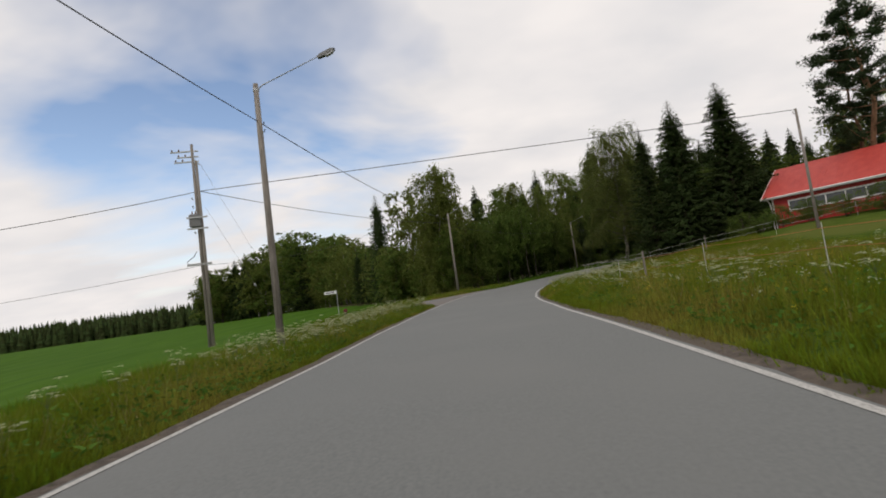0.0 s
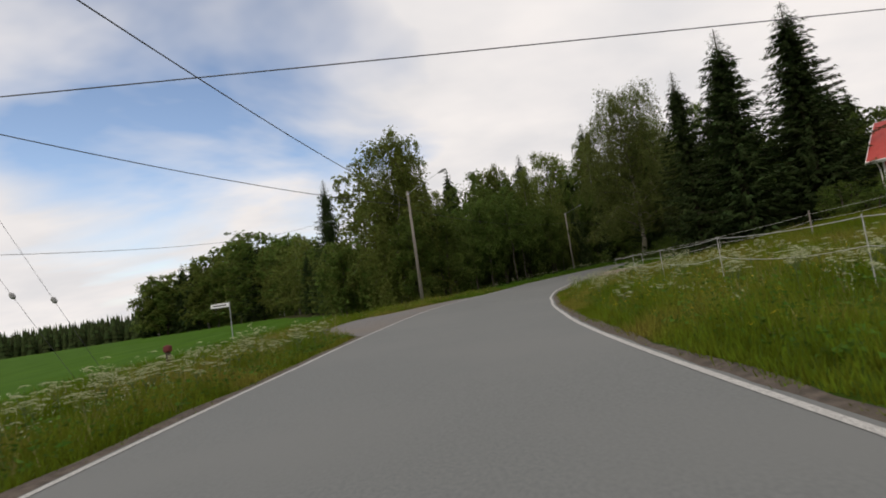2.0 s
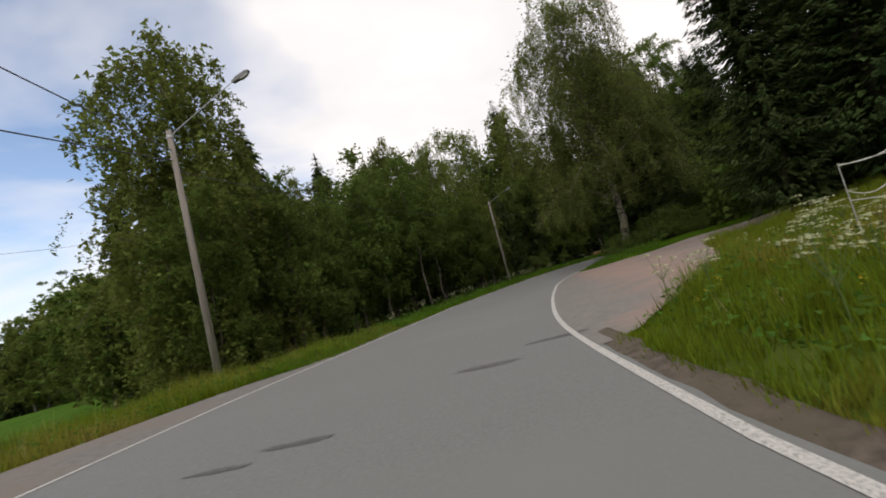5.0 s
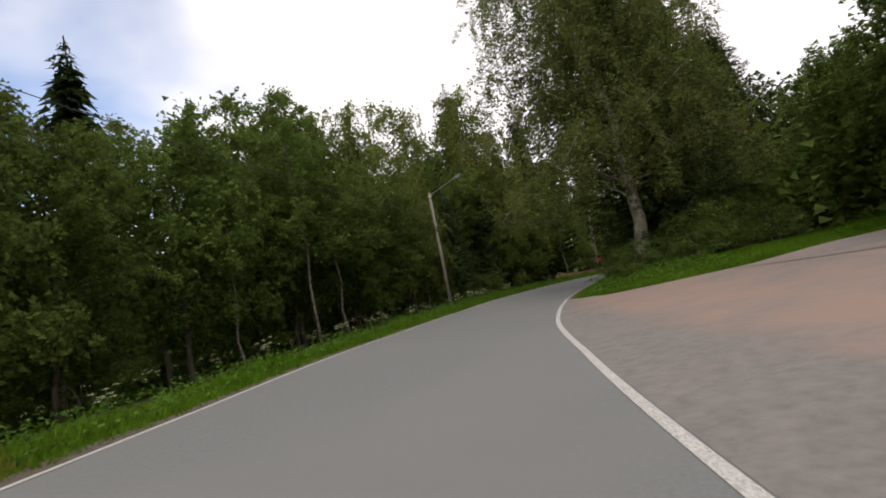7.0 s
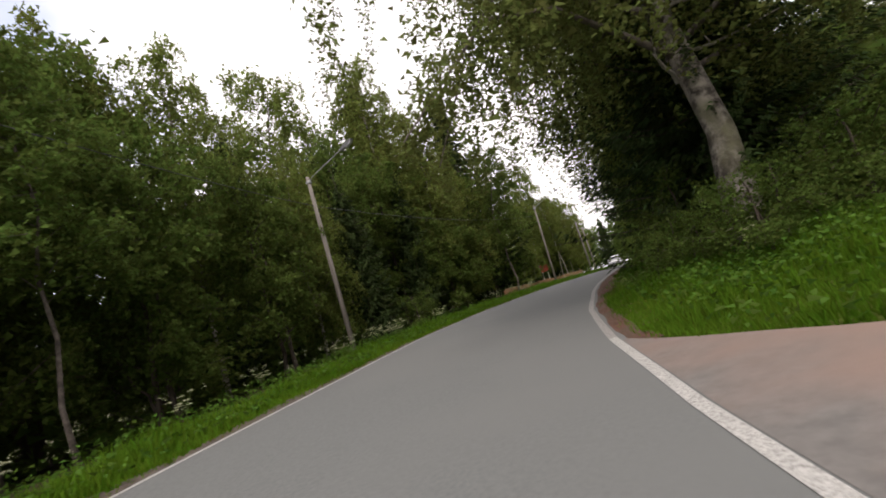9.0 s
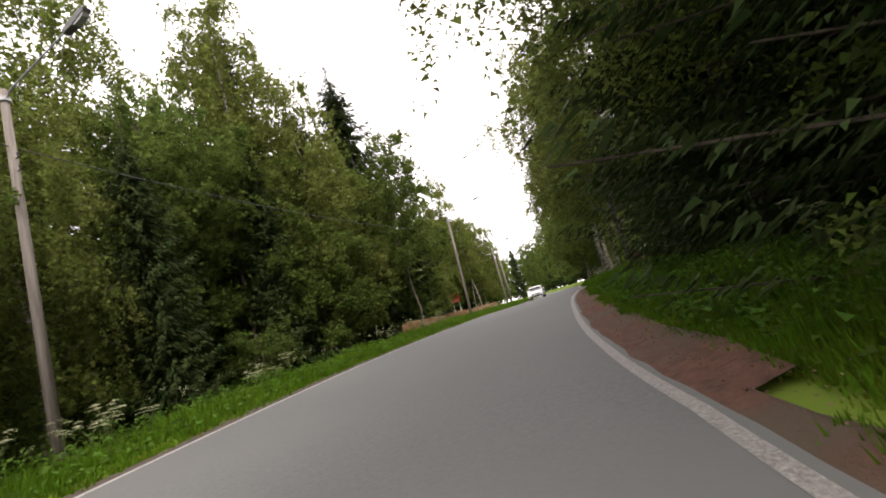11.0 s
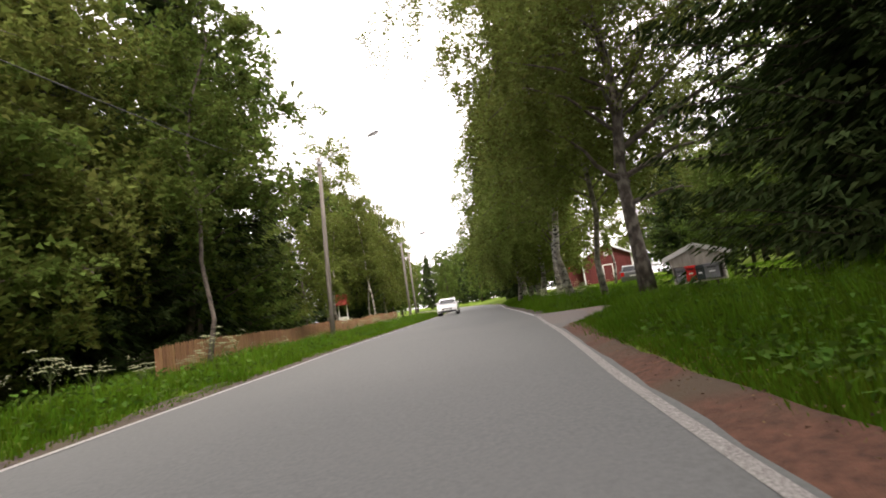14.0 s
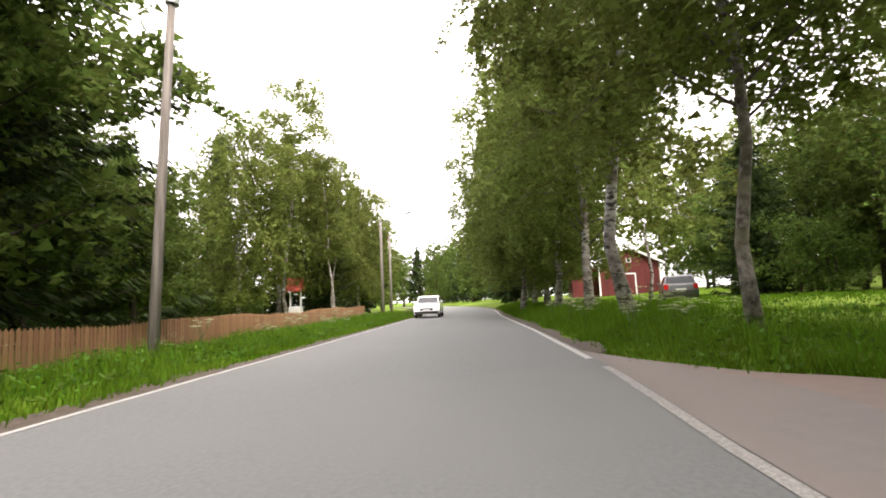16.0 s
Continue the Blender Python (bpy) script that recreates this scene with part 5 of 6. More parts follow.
def flower(x, y, k):
    m = Matrix.Translation((x, y, land(x, y))) @ Matrix.Rotation(rng_fl.random() * 6.28, 4, "Z") @ Matrix.Diagonal((1.3, 1.3, rng_fl.uniform(0.5, 0.95), 1))
    ob = copy_thing(parsley[k], Matrix.Identity(4)) if placed[k] else parsley[k]
    placed[k] = True
    ob.matrix_basis = m


for side, s0, s1, e0, e1, n in ((1, 13, 31.5, 0.8, 3.4, 80), (1, 4, 16, 1.2, 3.5, 12), (1, 58, 104, 1.2, 2.8, 34), (1, 104, 125, 1.2, 3.4, 16), (-1, 2, 24, 1.8, 9, 24), (-1, 24, 48, 1.0, 7, 110), (-1, 74, 98, 2.0, 5, 10), (-1, 108, 122, 0.8, 3.2, 24), (-1, 101, 103, 4.0, 7, 8)):
    for _ in range(n):
        s, e = rng_fl.uniform(s0, s1), rng_fl.uniform(e0, e1)
        if side < 0 and on_gravel(s, e):
            continue
        x, y = (float(c) for c in (left_out if side > 0 else right_out)(s, e))
        flower(x, y, rng_fl.randrange(3))


# ---- poles and wires ----
def lamp_pole(x, y, top, towards, arm=3.3, rise=1.0, label="weathered wooden street lamp pole with a grey lamp arm", lean=(0, 0), r=0.145, head_size=1.0):
    """A wooden pole with a steel arm and a lamp head at its end."""
    z = land(x, y)
    root = thing("street_lamp", label, "street lamp", "street lamps along the road")
    root.matrix_basis = Matrix.Translation((x, y, z))
    h = top - z
    d = Vector((towards[0], towards[1], 0)).normalized()
    part("pole", Geo().tube([(0, 0, -0.4), (lean[0] * .5, lean[1] * .5, h * 0.5), (lean[0], lean[1], h)], [r, r * 0.86, r * 0.7], 10), POLE_WOOD, root, smooth=True)
    foot, tip = Vector((lean[0], lean[1], h - 0.25)), Vector((lean[0], lean[1], h)) + d * arm + Vector((0, 0, rise))
    part("arm", Geo().tube([foot + d * 0.1, foot + d * 0.25 + Vector((0, 0, 0.14)), tip - d * 0.2], [0.024, 0.022, 0.018], 6), GALV, root)
    part("bracket", Geo().tube([foot + Vector((0, 0, -0.05)), foot + Vector((0, 0, 0.05))], [0.125, 0.125], 10), GALV, root)
    turn = Matrix.Translation(tip) @ d.to_track_quat("X", "Z").to_matrix().to_4x4() @ Matrix.Rotation(radians(-17), 4, "Y") @ Matrix.Scale(head_size, 4)
    head = part("lamp_head", Geo().prism([(-0.3, -0.02), (-0.3, 0.05), (-0.1, 0.1), (0.32, 0.09), (0.46, 0.02), (0.4, -0.03), (0.0, -0.06)], -0.085, 0.085, turn), LAMP_GREY, root, "grey metal lamp housing")
    part("lens", Geo().prism([(0.0, -0.058), (0.05, -0.11), (0.32, -0.1), (0.39, -0.03)], -0.07, 0.07, turn), LAMP_LENS, head, "pale frosted lens")
    for k in range(2):
        q = Vector((lean[0], lean[1], h - 1.7 - 0.3 * k)) - d * 0.02
        part("cable_clamp", Geo().tube([q + d * 0.09, q + d * 0.2, q + d * 0.2 + Vector((0, 0, 0.1))], [0.015, 0.015, 0.03], 6), DARK_TRIM, root)
    return root


lamp_pole(-6.16, 18.5, 10.45, (1, -0.15), arm=3.0, rise=0.62, lean=(-0.16, 0.7))
lamp_pole(1.8, 58.3, 10.4, (1, -0.45))
lamp_pole(23.2, 84.1, 10.1, (0.5, -0.85), arm=2.6, rise=0.35, r=0.12)
lamp_pole(45.0, 95.8, 9.35, (0.55, -0.83), arm=2.2, rise=0.5, r=0.1, head_size=0.6, lean=(0.22, -0.12))
lamp_pole(70.1, 117.0, 10.4, (0.55, -0.83), arm=2.3, rise=0.5)
lamp_pole(-9.5, -21.5, 9.8, (1, -0.1))


def plain_pole(x, y, top, label, name="utility_pole", r=0.12, lean=(0, 0)):
    z = land(x, y)
    root = thing(name, label, "utility pole")
    root.matrix_basis = Matrix.Translation((x, y, z))
    part("pole", Geo().tube([(0, 0, -0.4), (lean[0], lean[1], top - z)], [r, r * 0.75], 9), POLE_WOOD, root, smooth=True)
    part("insulator", Geo().tube([(lean[0], lean[1], top - z - 0.35), (lean[0] - 0.25, lean[1], top - z - 0.35), (lean[0] - 0.25, lean[1], top - z - 0.2)], [0.02, 0.02, 0.05], 6), CERAMIC, root)
    return root


plain_pole(28.9, 37.3, 11.8, "bare weathered wooden wire pole on the grass slope", lean=(0.85, 1.0))
plain_pole(72.6, 118.6, 9.6, "weathered wooden wire pole beside a lamp pole")


def transformer_pole(x, y, top):
    """Twin wooden poles that carry a small transformer, its brackets and insulators."""
    z = land(x, y)
    root = thing("transformer_pole", "twin wooden poles carrying a grey transformer and line brackets", "utility pole")
    root.matrix_basis = Matrix.Translation((x, y, z)) @ Matrix.Rotation(radians(10), 4, "Z")
    h = top - z
    for px, hh in ((-0.1, h), (0.13, h - 1.2)):
        part("pole", Geo().tube([(px, 0, -1.6), (px * 0.85, 0, hh)], [0.125, 0.09], 10), POLE_WOOD, root, smooth=True)
    for k, (zz, ln) in enumerate(((h - 0.5, 1.5), (h - 0.9, 1.1), (h - 1.25, 1.3))):
        arm = part("cross_arm", Geo().box((-ln, -0.05, zz - 0.04), (0.3, 0.05, zz + 0.04)), GALV, root)
        for q in range(2):
            px = -ln + 0.1 + q * 0.45
            part("insulator", Geo().tube([(px, 0, zz + 0.04), (px, 0, zz + 0.12), (px, 0, zz + 0.2)], [0.03, 0.065, 0.03], 8), CERAMIC, arm)
    part("brace", Geo().tube([(-0.2, 0, h - 0.8), (0.32, 0, h - 1.5)], [0.04, 0.04], 6), GALV, root)
    zt = h * 0.62
    box = part("transformer", Geo().box((-0.62, -0.34, zt - 0.55), (0.12, 0.34, zt + 0.35), cut=0.05), LAMP_GREY, root, "grey steel transformer tank")
    for q in range(3):
        part("bushing", Geo().tube([(-0.45 + q * 0.2, 0, zt + 0.34), (-0.45 + q * 0.2, 0, zt + 0.62)], [0.05, 0.03], 7), CERAMIC, box)
    for zz in (zt - 0.68, zt + 0.1):
        part("cross_beam", Geo().box((-0.75, -0.4, zz - 0.05), (0.6, -0.3, zz + 0.05)), GALV, root)
    zs = h * 0.4
    sw = part("cross_beam", Geo().box((-1.05, -0.1, zs - 0.07), (0.5, 0.1, zs + 0.07)), GALV, root, "low steel switch beam")
    part("switch_handle", Geo().tube([(-1.0, 0, zs), (-1.05, 0, zs + 0.25), (-0.6, 0, zs + 0.55), (-0.4, 0, zs + 0.9)], 0.025, 6), CABLE, sw)
    for zz in (h - 4.0, zt - 1.0, zt + 0.8):
        part("clamp", Geo().tube([(-0.28, -0.16, zz), (-0.28, -0.32, zz), (-0.28, -0.32, zz + 0.12)], [0.03, 0.03, 0.05], 6), CABLE, root)
    return root


transformer_pole(-16.1, 34.2, 13.9)


def wire(name, label, a, b, sag, r=0.012, markers=()):
    """A hanging cable from a to b."""
    a, b = Vector(a), Vector(b)
    pts = [a.lerp(b, k / 24) - Vector((0, 0, sag * 4 * (k / 24) * (1 - k / 24))) for k in range(25)]
    g = Geo().tube(pts, r, 5)
    ob = tagged(part(name, g, CABLE), label, "cable", "overhead wires")
    for u in markers:
        p = a.lerp(b, u)
        d = (b - a).normalized() * 0.14
        part("stay_insulator", Geo().tube([p - d, p - d * 0.5, p + d * 0.5, p + d], [0.03, 0.085, 0.085, 0.03], 8), TARGET_BALL, ob, "grey egg-shaped stay insulator")
    return ob


W = "black overhead cable hanging between wooden poles"
HUB = (-15.9, 34.2, 10.5)
wire("overhead_cable", W, HUB, (29.7, 38.3, 11.75), 0.04, 0.026)
wire("overhead_cable", W, HUB, (1.8, 58.3, 9.2), 0.5, 0.024)
wire("overhead_cable", W, (-55, 27.0, 8.2), HUB, 0.8, 0.024)
wire("overhead_cable", W, (-9.5, -21.5, 8.6), (-6.35, 18.9, 8.85), 0.8, 0.018)
wire("overhead_cable", W, (-6.35, 18.9, 8.85), (1.8, 58.3, 9.6), 0.6, 0.02)
wire("overhead_cable", W, (1.8, 58.3, 8.8), (23.2, 84.1, 8.7), 0.7, 0.013)
wire("overhead_cable", W, (23.2, 84.1, 8.7), (45.0, 96.0, 8.5), 0.5, 0.013)
wire("overhead_cable", W, (-70, 33.0, 5.0), (-16.2, 34.2, 5.3), 0.9, 0.013)
wire("overhead_cable", W, (-16.2, 34.2, 5.3), (-9.5, 83.0, 13.2), 1.0, 0.013)
wire("stay_wire", "thin steel stay wire with an egg insulator", (-15.7, 34.2, 12.4), (-10.6, 36.6, land(-10.6, 36.6) - 0.05), 0.0, 0.007, (0.74,))
wire("stay_wire", "thin steel stay wire with an egg insulator", (-15.7, 34.3, 9.4), (-12.0, 37.0, land(-12.0, 37.0) - 0.05), 0.0, 0.007, (0.62,))


# ---- sign and small roadside things ----
def name_sign(x, y, turn):
    root = thing("street_sign", "white street name sign on a thin steel post", "road sign")
    root.matrix_basis = Matrix.Translation((x, y, land(x, y))) @ Matrix.Rotation(radians(turn), 4, "Z")
    part("post", Geo().tube([(0, 0, -0.3), (0, 0, 2.55)], 0.032, 8), GALV, root)
    blade = part("blade", Geo().box((-1.25, -0.015, 2.22), (-0.03, 0.015, 2.52), cut=0.006), SIGN_WHITE, root, "white sign blade with a dark rim")
    for z0, z1, x0, x1 in ((2.225, 2.245, -1.24, -0.04), (2.495, 2.515, -1.24, -0.04)):
        part("rim", Geo().box((x0, -0.019, z0), (x1, 0.019, z1)), SIGN_BAR, blade)
    part("lettering", Geo().box((-1.1, -0.0195, 2.33), (-0.2, 0.0195, 2.41)), SIGN_BAR, blade, "dark bar of lettering")


name_sign(-10.35, 48.8, -8)


def marker_stump(x, y):
    root = thing("marker_post", "low red-capped cable marker among weeds", "marker post")
    root.matrix_basis = Matrix.Translation((x, y, land(x, y)))
    part("post", Geo().tube([(0, 0, -0.1), (0, 0, 0.55)], [0.09, 0.08], 8), DARK_BARK, root)
    part("cap", Geo().tube([(0, 0, 0.55), (0, 0, 0.6), (0, 0, 0.74), (0, 0, 0.78)], [0.1, 0.14, 0.13, 0.05], 10), FALU, root, "dull red plastic cap")


marker_stump(-6.6, 33.2)


def tar_patch(s, lat, length, width, seed):
    """A dark repair on the asphalt with an uneven outline."""
    rng = np.random.RandomState(seed)
    x0, y0 = (float(c) for c in spot(s, lat))
    i = int((s - S_AT[0]) / 0.5)
    w = WAY[i]
    pts = []
    for k in range(18):
        a = k / 18 * 6.283
        r = 0.7 + 0.5 * rng.rand()
        u, v = math.cos(a) * width / 2 * r, math.sin(a) * length / 2 * r
        x, y = x0 - w[1] * v + w[0] * u, y0 + w[0] * v + w[1] * u
        ss, ll = along(x, y)
        pts.append((x, y, float(road_z(ss, np.clip(ll, 0, 8))[0]) + 0.005))
    g = Geo().add(pts, [tuple(range(18))])
    tagged(part("tar_patch", g, PATCH_DARK), "small dark tar repair on the asphalt", "tar patch", "repairs in the road", kind="structure")


for s, lat, ln, wd, sd in ((46.1, 0.55, 1.1, 0.3, 1), (44.0, 2.4, 0.8, 0.2, 2), (43.6, 2.95, 0.6, 0.16, 3), (47.3, -0.75, 1.4, 0.3, 4), (41.1, 2.75, 0.8, 0.24, 5)):
    tar_patch(s, lat, ln, wd, sd)


# ---- the pasture fences ----
def tape_fence(posts, heights, label, thick=(), tape=ROPE):
    """Slim posts with tapes that hang a little between them."""
    root = thing("pasture_fence", label, "fence")
    base = [Vector((x, y, land(x, y))) for x, y in posts]
    for k, p in enumerate(base):
        if k in thick:
            part("post", Geo().tube([p - Vector((0, 0, 0.3)), p + Vector((0.02, 0, 1.3))], [0.046, 0.04], 8), POLE_WOOD, root, "stout grey wooden post")
        else:
            part("post", Geo().tube([p - Vector((0, 0, 0.2)), p + Vector((0.03, 0.02, 1.12))], [0.011, 0.009], 6), PLASTIC_POST, root)
    for h, hang in heights:
        for a, b in zip(base[:-1], base[1:]):
            pts = [a.lerp(b, k / 8) + Vector((0, 0, h - hang * 4 * (k / 8) * (1 - k / 8))) for k in range(9)]
            part("tape", Geo().tube(pts, 0.008, 4), tape, root)


tape_fence([(8.2, 20.0), (8.6, 24.0), (9.0, 28.4), (10.4, 34.1), (11.7, 39.3), (12.6, 43.6)], [(1.08, 0.06), (0.62, 0.12)], "white electric tape pasture fence on slim posts", thick=(0,))
tape_fence([(12.6, 43.6), (14.4, 44.2), (18.3, 43.0), (22.5, 41.6), (27.5, 40.0), (33, 38.4), (41, 36.0)], [(1.1, 0.04), (0.75, 0.14)], "white electric tape pasture fence up the slope", thick=(3,))
tape_fence([(8.2, 20.0), (8.0, 15.0), (7.8, 10.0), (7.8, 2.0), (8.0, -8)], [(1.0, 0.03), (0.6, 0.03)], "thin orange pasture fence tape beside the meadow", tape=ORANGE_TAPE)


# ---- the long red building ----
def wall_boards(wall, x0, x1, y, z0, z1, m, material, step=0.16):
    """Upright boards, each one a part of the wall."""
    board = Geo().box((0, -0.024, z0), (step - 0.012, 0, z1)).mesh("board")
    board.materials.append(material)
    x = x0
    while x < x1 - step:
        ob = new("board", board)
        ob.parent = wall
        ob.matrix_basis = m @ Matrix.Translation((x, y, 0))
        x += step


def red_house():
    ax, ay = 32.0, 46.3
    base = land(ax + 4, ay - 2) - 0.1
    m = Matrix.Translation((ax, ay, 0)) @ Matrix.Rotation(math.atan2(-0.83, 0.55), 4, "Z")
    ln, dp, z0, zw, zr = 17.0, 7.6, base, 6.0, 8.7
    root = thing("red_house", "long bright red wooden building with a red metal roof", "house")
    wall = part("wall", Geo().prism([(0, z0), (ln, z0), (ln, zw), (0, zw)], 0, dp, m), RED_PAINT, root)
    gab = Geo()
    for x in (0.0, ln):
        gab.add([m @ Vector(p) for p in ((x, 0, zw), (x, dp, zw), (x, dp / 2, zr - 0.1))], [(0, 1, 2)])
    part("gable", gab, RED_PAINT, root)
    wall_boards(wall, 0.1, ln - 0.1, 0, z0 + 0.2, zw - 0.05, m, RED_PAINT)
    slope = math.hypot(dp / 2, zr - zw)
    for sgn in (0, 1):
        g = Geo()
        y0, y1 = (-0.55, dp / 2) if sgn == 0 else (dp + 0.55, dp / 2)
        zl = zw - 0.55 * (zr - zw) / (dp / 2)
        pts = [(-0.7, y0, zl + 0.05), (ln + 0.7, y0, zl + 0.05), (ln + 0.7, y1, zr), (-0.7, y1, zr)]
        pts = pts + [(x, y, z + 0.09) for x, y, z in pts]
        g.add([m @ Vector(p) for p in pts], [(0, 1, 2, 3), (4, 5, 6, 7), (0, 1, 5, 4), (1, 2, 6, 5), (2, 3, 7, 6), (3, 0, 4, 7)])
        roof = part("roof", g, RED_ROOF, root)
        seams = Geo()
        for k in range(40):
            x = -0.6 + k * (ln + 1.2) / 39
            seams.tube([m @ Vector((x, y0, zl + 0.15)), m @ Vector((x, y1, zr + 0.1))], 0.016, 4, False)
        part("roof_seam", seams, RED_ROOF, roof)
    part("eaves_board", Geo().box((-0.7, -0.6, zw - 0.42), (ln + 0.7, -0.56, zw - 0.25), m), WHITE_TRIM, root, "pale eaves board")
    part("gutter", Geo().tube([m @ Vector((-0.7, -0.66, zw - 0.27)), m @ Vector((ln + 0.7, -0.66, zw - 0.27))], 0.06, 8), WHITE_TRIM, root)
    part("downpipe", Geo().tube([m @ Vector((-0.2, -0.66, zw - 0.3)), m @ Vector((-0.15, -0.1, zw - 0.8)), m @ Vector((-0.15, -0.1, z0))], 0.045, 7), WHITE_TRIM, root)
    for x in (-0.02, ln - 0.1):
        part("corner_board", Geo().box((x, -0.045, z0), (x + 0.13, 0.0, zw - 0.1), m), WHITE_TRIM, root)
    part("bargeboard", Geo().prism([(-0.62, zw - 0.46), (dp / 2, zr - 0.02), (dp / 2, zr + 0.14), (-0.62, zw - 0.28)], -0.73, -0.69, m @ Matrix(((0, 1, 0, 0), (1, 0, 0, 0), (0, 0, 1, 0), (0, 0, 0, 1)))), WHITE_TRIM, root)
    zb, zt = 4.35, 5.15
    win = part("window_band", Geo().box((1.3, -0.07, zt - 0.02), (11.4, -0.028, zt + 0.12), m).box((1.3, -0.07, zb - 0.12), (11.4, -0.028, zb + 0.02), m), WHITE_TRIM, root, "white window frame in a long band")
    for k in range(8):
        x = 1.3 + k * 1.4286
        part("mullion", Geo().box((x, -0.068, zb), (x + 0.1, -0.03, zt), m), WHITE_TRIM, win)
        if k < 7:
            part("pane", Geo().box((x + 0.1, -0.045, zb + 0.02), (x + 1.4286, -0.035, zt - 0.02), m), WINDOW, win)


red_house()
for x, y, h in ((30.5, 44.2, 2.0), (32.2, 42.0, 1.9), (33.6, 39.8, 1.7), (35.2, 37.6, 2.2), (36.4, 35.6, 2.4), (29.6, 46.6, 2.2), (37.8, 33.6, 2.6)):
    plant("bush_b", x, y, h, group="bushes below the red house")


# ---- the dark red barn on the lawn ----
def barn(x, y, turn, width=5.0, depth=7.0, wall=2.7, ridge=4.0):
    z = land(x, y) - 0.05
    m = Matrix.Translation((x, y, z)) @ Matrix.Rotation(radians(turn), 4, "Z")
    root = thing("barn", "small dark red wooden barn with white trim", "barn")
    hw = width / 2
    front = part("wall", Geo().prism([(-hw, 0), (hw, 0), (hw, wall), (0, ridge - 0.08), (-hw, wall)], 0, depth, m), FALU, root)
    xx = -hw
    while xx < hw - 0.05:
        top = wall + (ridge - 0.1 - wall) * (1 - abs(xx + 0.08) / hw)
        part("board", Geo().box((xx, -0.02, 0.05), (xx + 0.145, 0, top), m), FALU, front)
        xx += 0.16
    for sgn in (-1, 1):
        g = Geo()
        pts = [(sgn * (hw + 0.35), -0.35, wall - 0.18), (sgn * (hw + 0.35), depth + 0.3, wall - 0.18), (0, depth + 0.3, ridge), (0, -0.35, ridge)]
        pts = pts + [(a, b, c + 0.08) for a, b, c in pts]
        g.add([m @ Vector(p) for p in pts], [(0, 1, 2, 3), (4, 5, 6, 7), (0, 1, 5, 4), (1, 2, 6, 5), (2, 3, 7, 6), (3, 0, 4, 7)])
        part("roof", g, GREY_ROOF, root)
        part("bargeboard", Geo().prism([(sgn * (hw + 0.37), wall - 0.24), (0, ridge - 0.05), (0, ridge + 0.12), (sgn * (hw + 0.37), wall - 0.07)], -0.39, -0.355, m), WHITE_TRIM, root)
        part("corner_board", Geo().box((sgn * hw - 0.07, -0.04, 0), (sgn * hw + 0.07, 0.03, wall - 0.1), m), WHITE_TRIM, root)
    door = part("door", Geo().box((-0.45, -0.04, 0.05), (0.4, -0.022, 1.75), m), FALU, root)
    for lo, hi in (((-0.56, -0.05, 0.05), (-0.45, -0.021, 1.86)), ((0.4, -0.05, 0.05), (0.51, -0.021, 1.86)), ((-0.45, -0.05, 1.75), (0.4, -0.021, 1.86))):
        part("door_frame", Geo().box(lo, hi, m), WHITE_TRIM, door)
    win = part("window", Geo().box((-0.2, -0.045, 2.75), (0.2, -0.021, 3.15), m), WHITE_TRIM, root, "small white attic window")
    part("pane", Geo().box((-0.13, -0.05, 2.82), (0.13, -0.046, 3.08), m), GLASS, win)
    ann = part("annex", Geo().prism([(-hw - 2.2, 0), (-hw - 0.02, 0), (-hw - 0.02, 2.3), (-hw - 2.2, 1.8)], 1.0, 4.5, m), FALU, root, "low lean-to on the side of the barn")
    part("annex_roof", Geo().prism([(-hw - 2.5, 1.74), (-hw, 2.36), (-hw, 2.44), (-hw - 2.5, 1.82)], 0.7, 4.8, m), TILE_RED, ann, "faded red lean-to roof")


barn(84.2, 101.4, -58)


# ---- the mailbox shelter ----
def mailbox_shelter(x, y, turn):
    z = land(x, y)
    m = Matrix.Translation((x, y, z)) @ Matrix.Rotation(radians(turn), 4, "Z") @ Matrix.Diagonal((0.48, 0.7, 0.74, 1))
    root = thing("mailbox_shelter", "weathered wooden mailbox shelter with a low gabled roof", "mailbox shelter")
    for px in (-0.55, 0.75):
        part("post", Geo().box((px - 0.06, 0.2, -0.3), (px + 0.06, 0.32, 1.1), m), DARK_BARK, root)
    part("back_board", Geo().box((-1.25, 0.34, 0.4), (1.25, 0.38, 1.5), m), GREY_WOOD, root)
    for px in (-1.28, 1.22):
        part("side_board", Geo().box((px, -0.25, 0.4), (px + 0.06, 0.38, 1.42), m), GREY_WOOD, root)
    part("shelf", Geo().box((-1.22, -0.25, 0.4), (1.22, 0.34, 0.455), m), GREY_WOOD, root)
    part("gable", Geo().prism([(-1.27, 1.0), (1.27, 1.0), (1.4, 1.31), (0.0, 1.66), (-1.4, 1.31)], -0.27, -0.23, m), GREY_WOOD, root, "wide plank gable")
    for sgn in (-1, 1):
        g = Geo()
        pts = [(sgn * 1.62, -0.36, 1.27), (sgn * 1.62, 0.6, 1.27), (0, 0.6, 1.68), (0, -0.36, 1.68)]
        pts = pts + [(a, b, c + 0.1) for a, b, c in pts]
        g.add([m @ Vector(p) for p in pts], [(0, 1, 2, 3), (4, 5, 6, 7), (0, 1, 5, 4), (1, 2, 6, 5), (2, 3, 7, 6), (3, 0, 4, 7)])
        part("roof", g, GREY_ROOF, root)
        part("bargeboard", Geo().prism([(sgn * 1.66, 1.22), (0, 1.63), (0, 1.79), (sgn * 1.66, 1.38)], -0.4, -0.36, m), WHITE_TRIM, root, "pale weathered bargeboard")


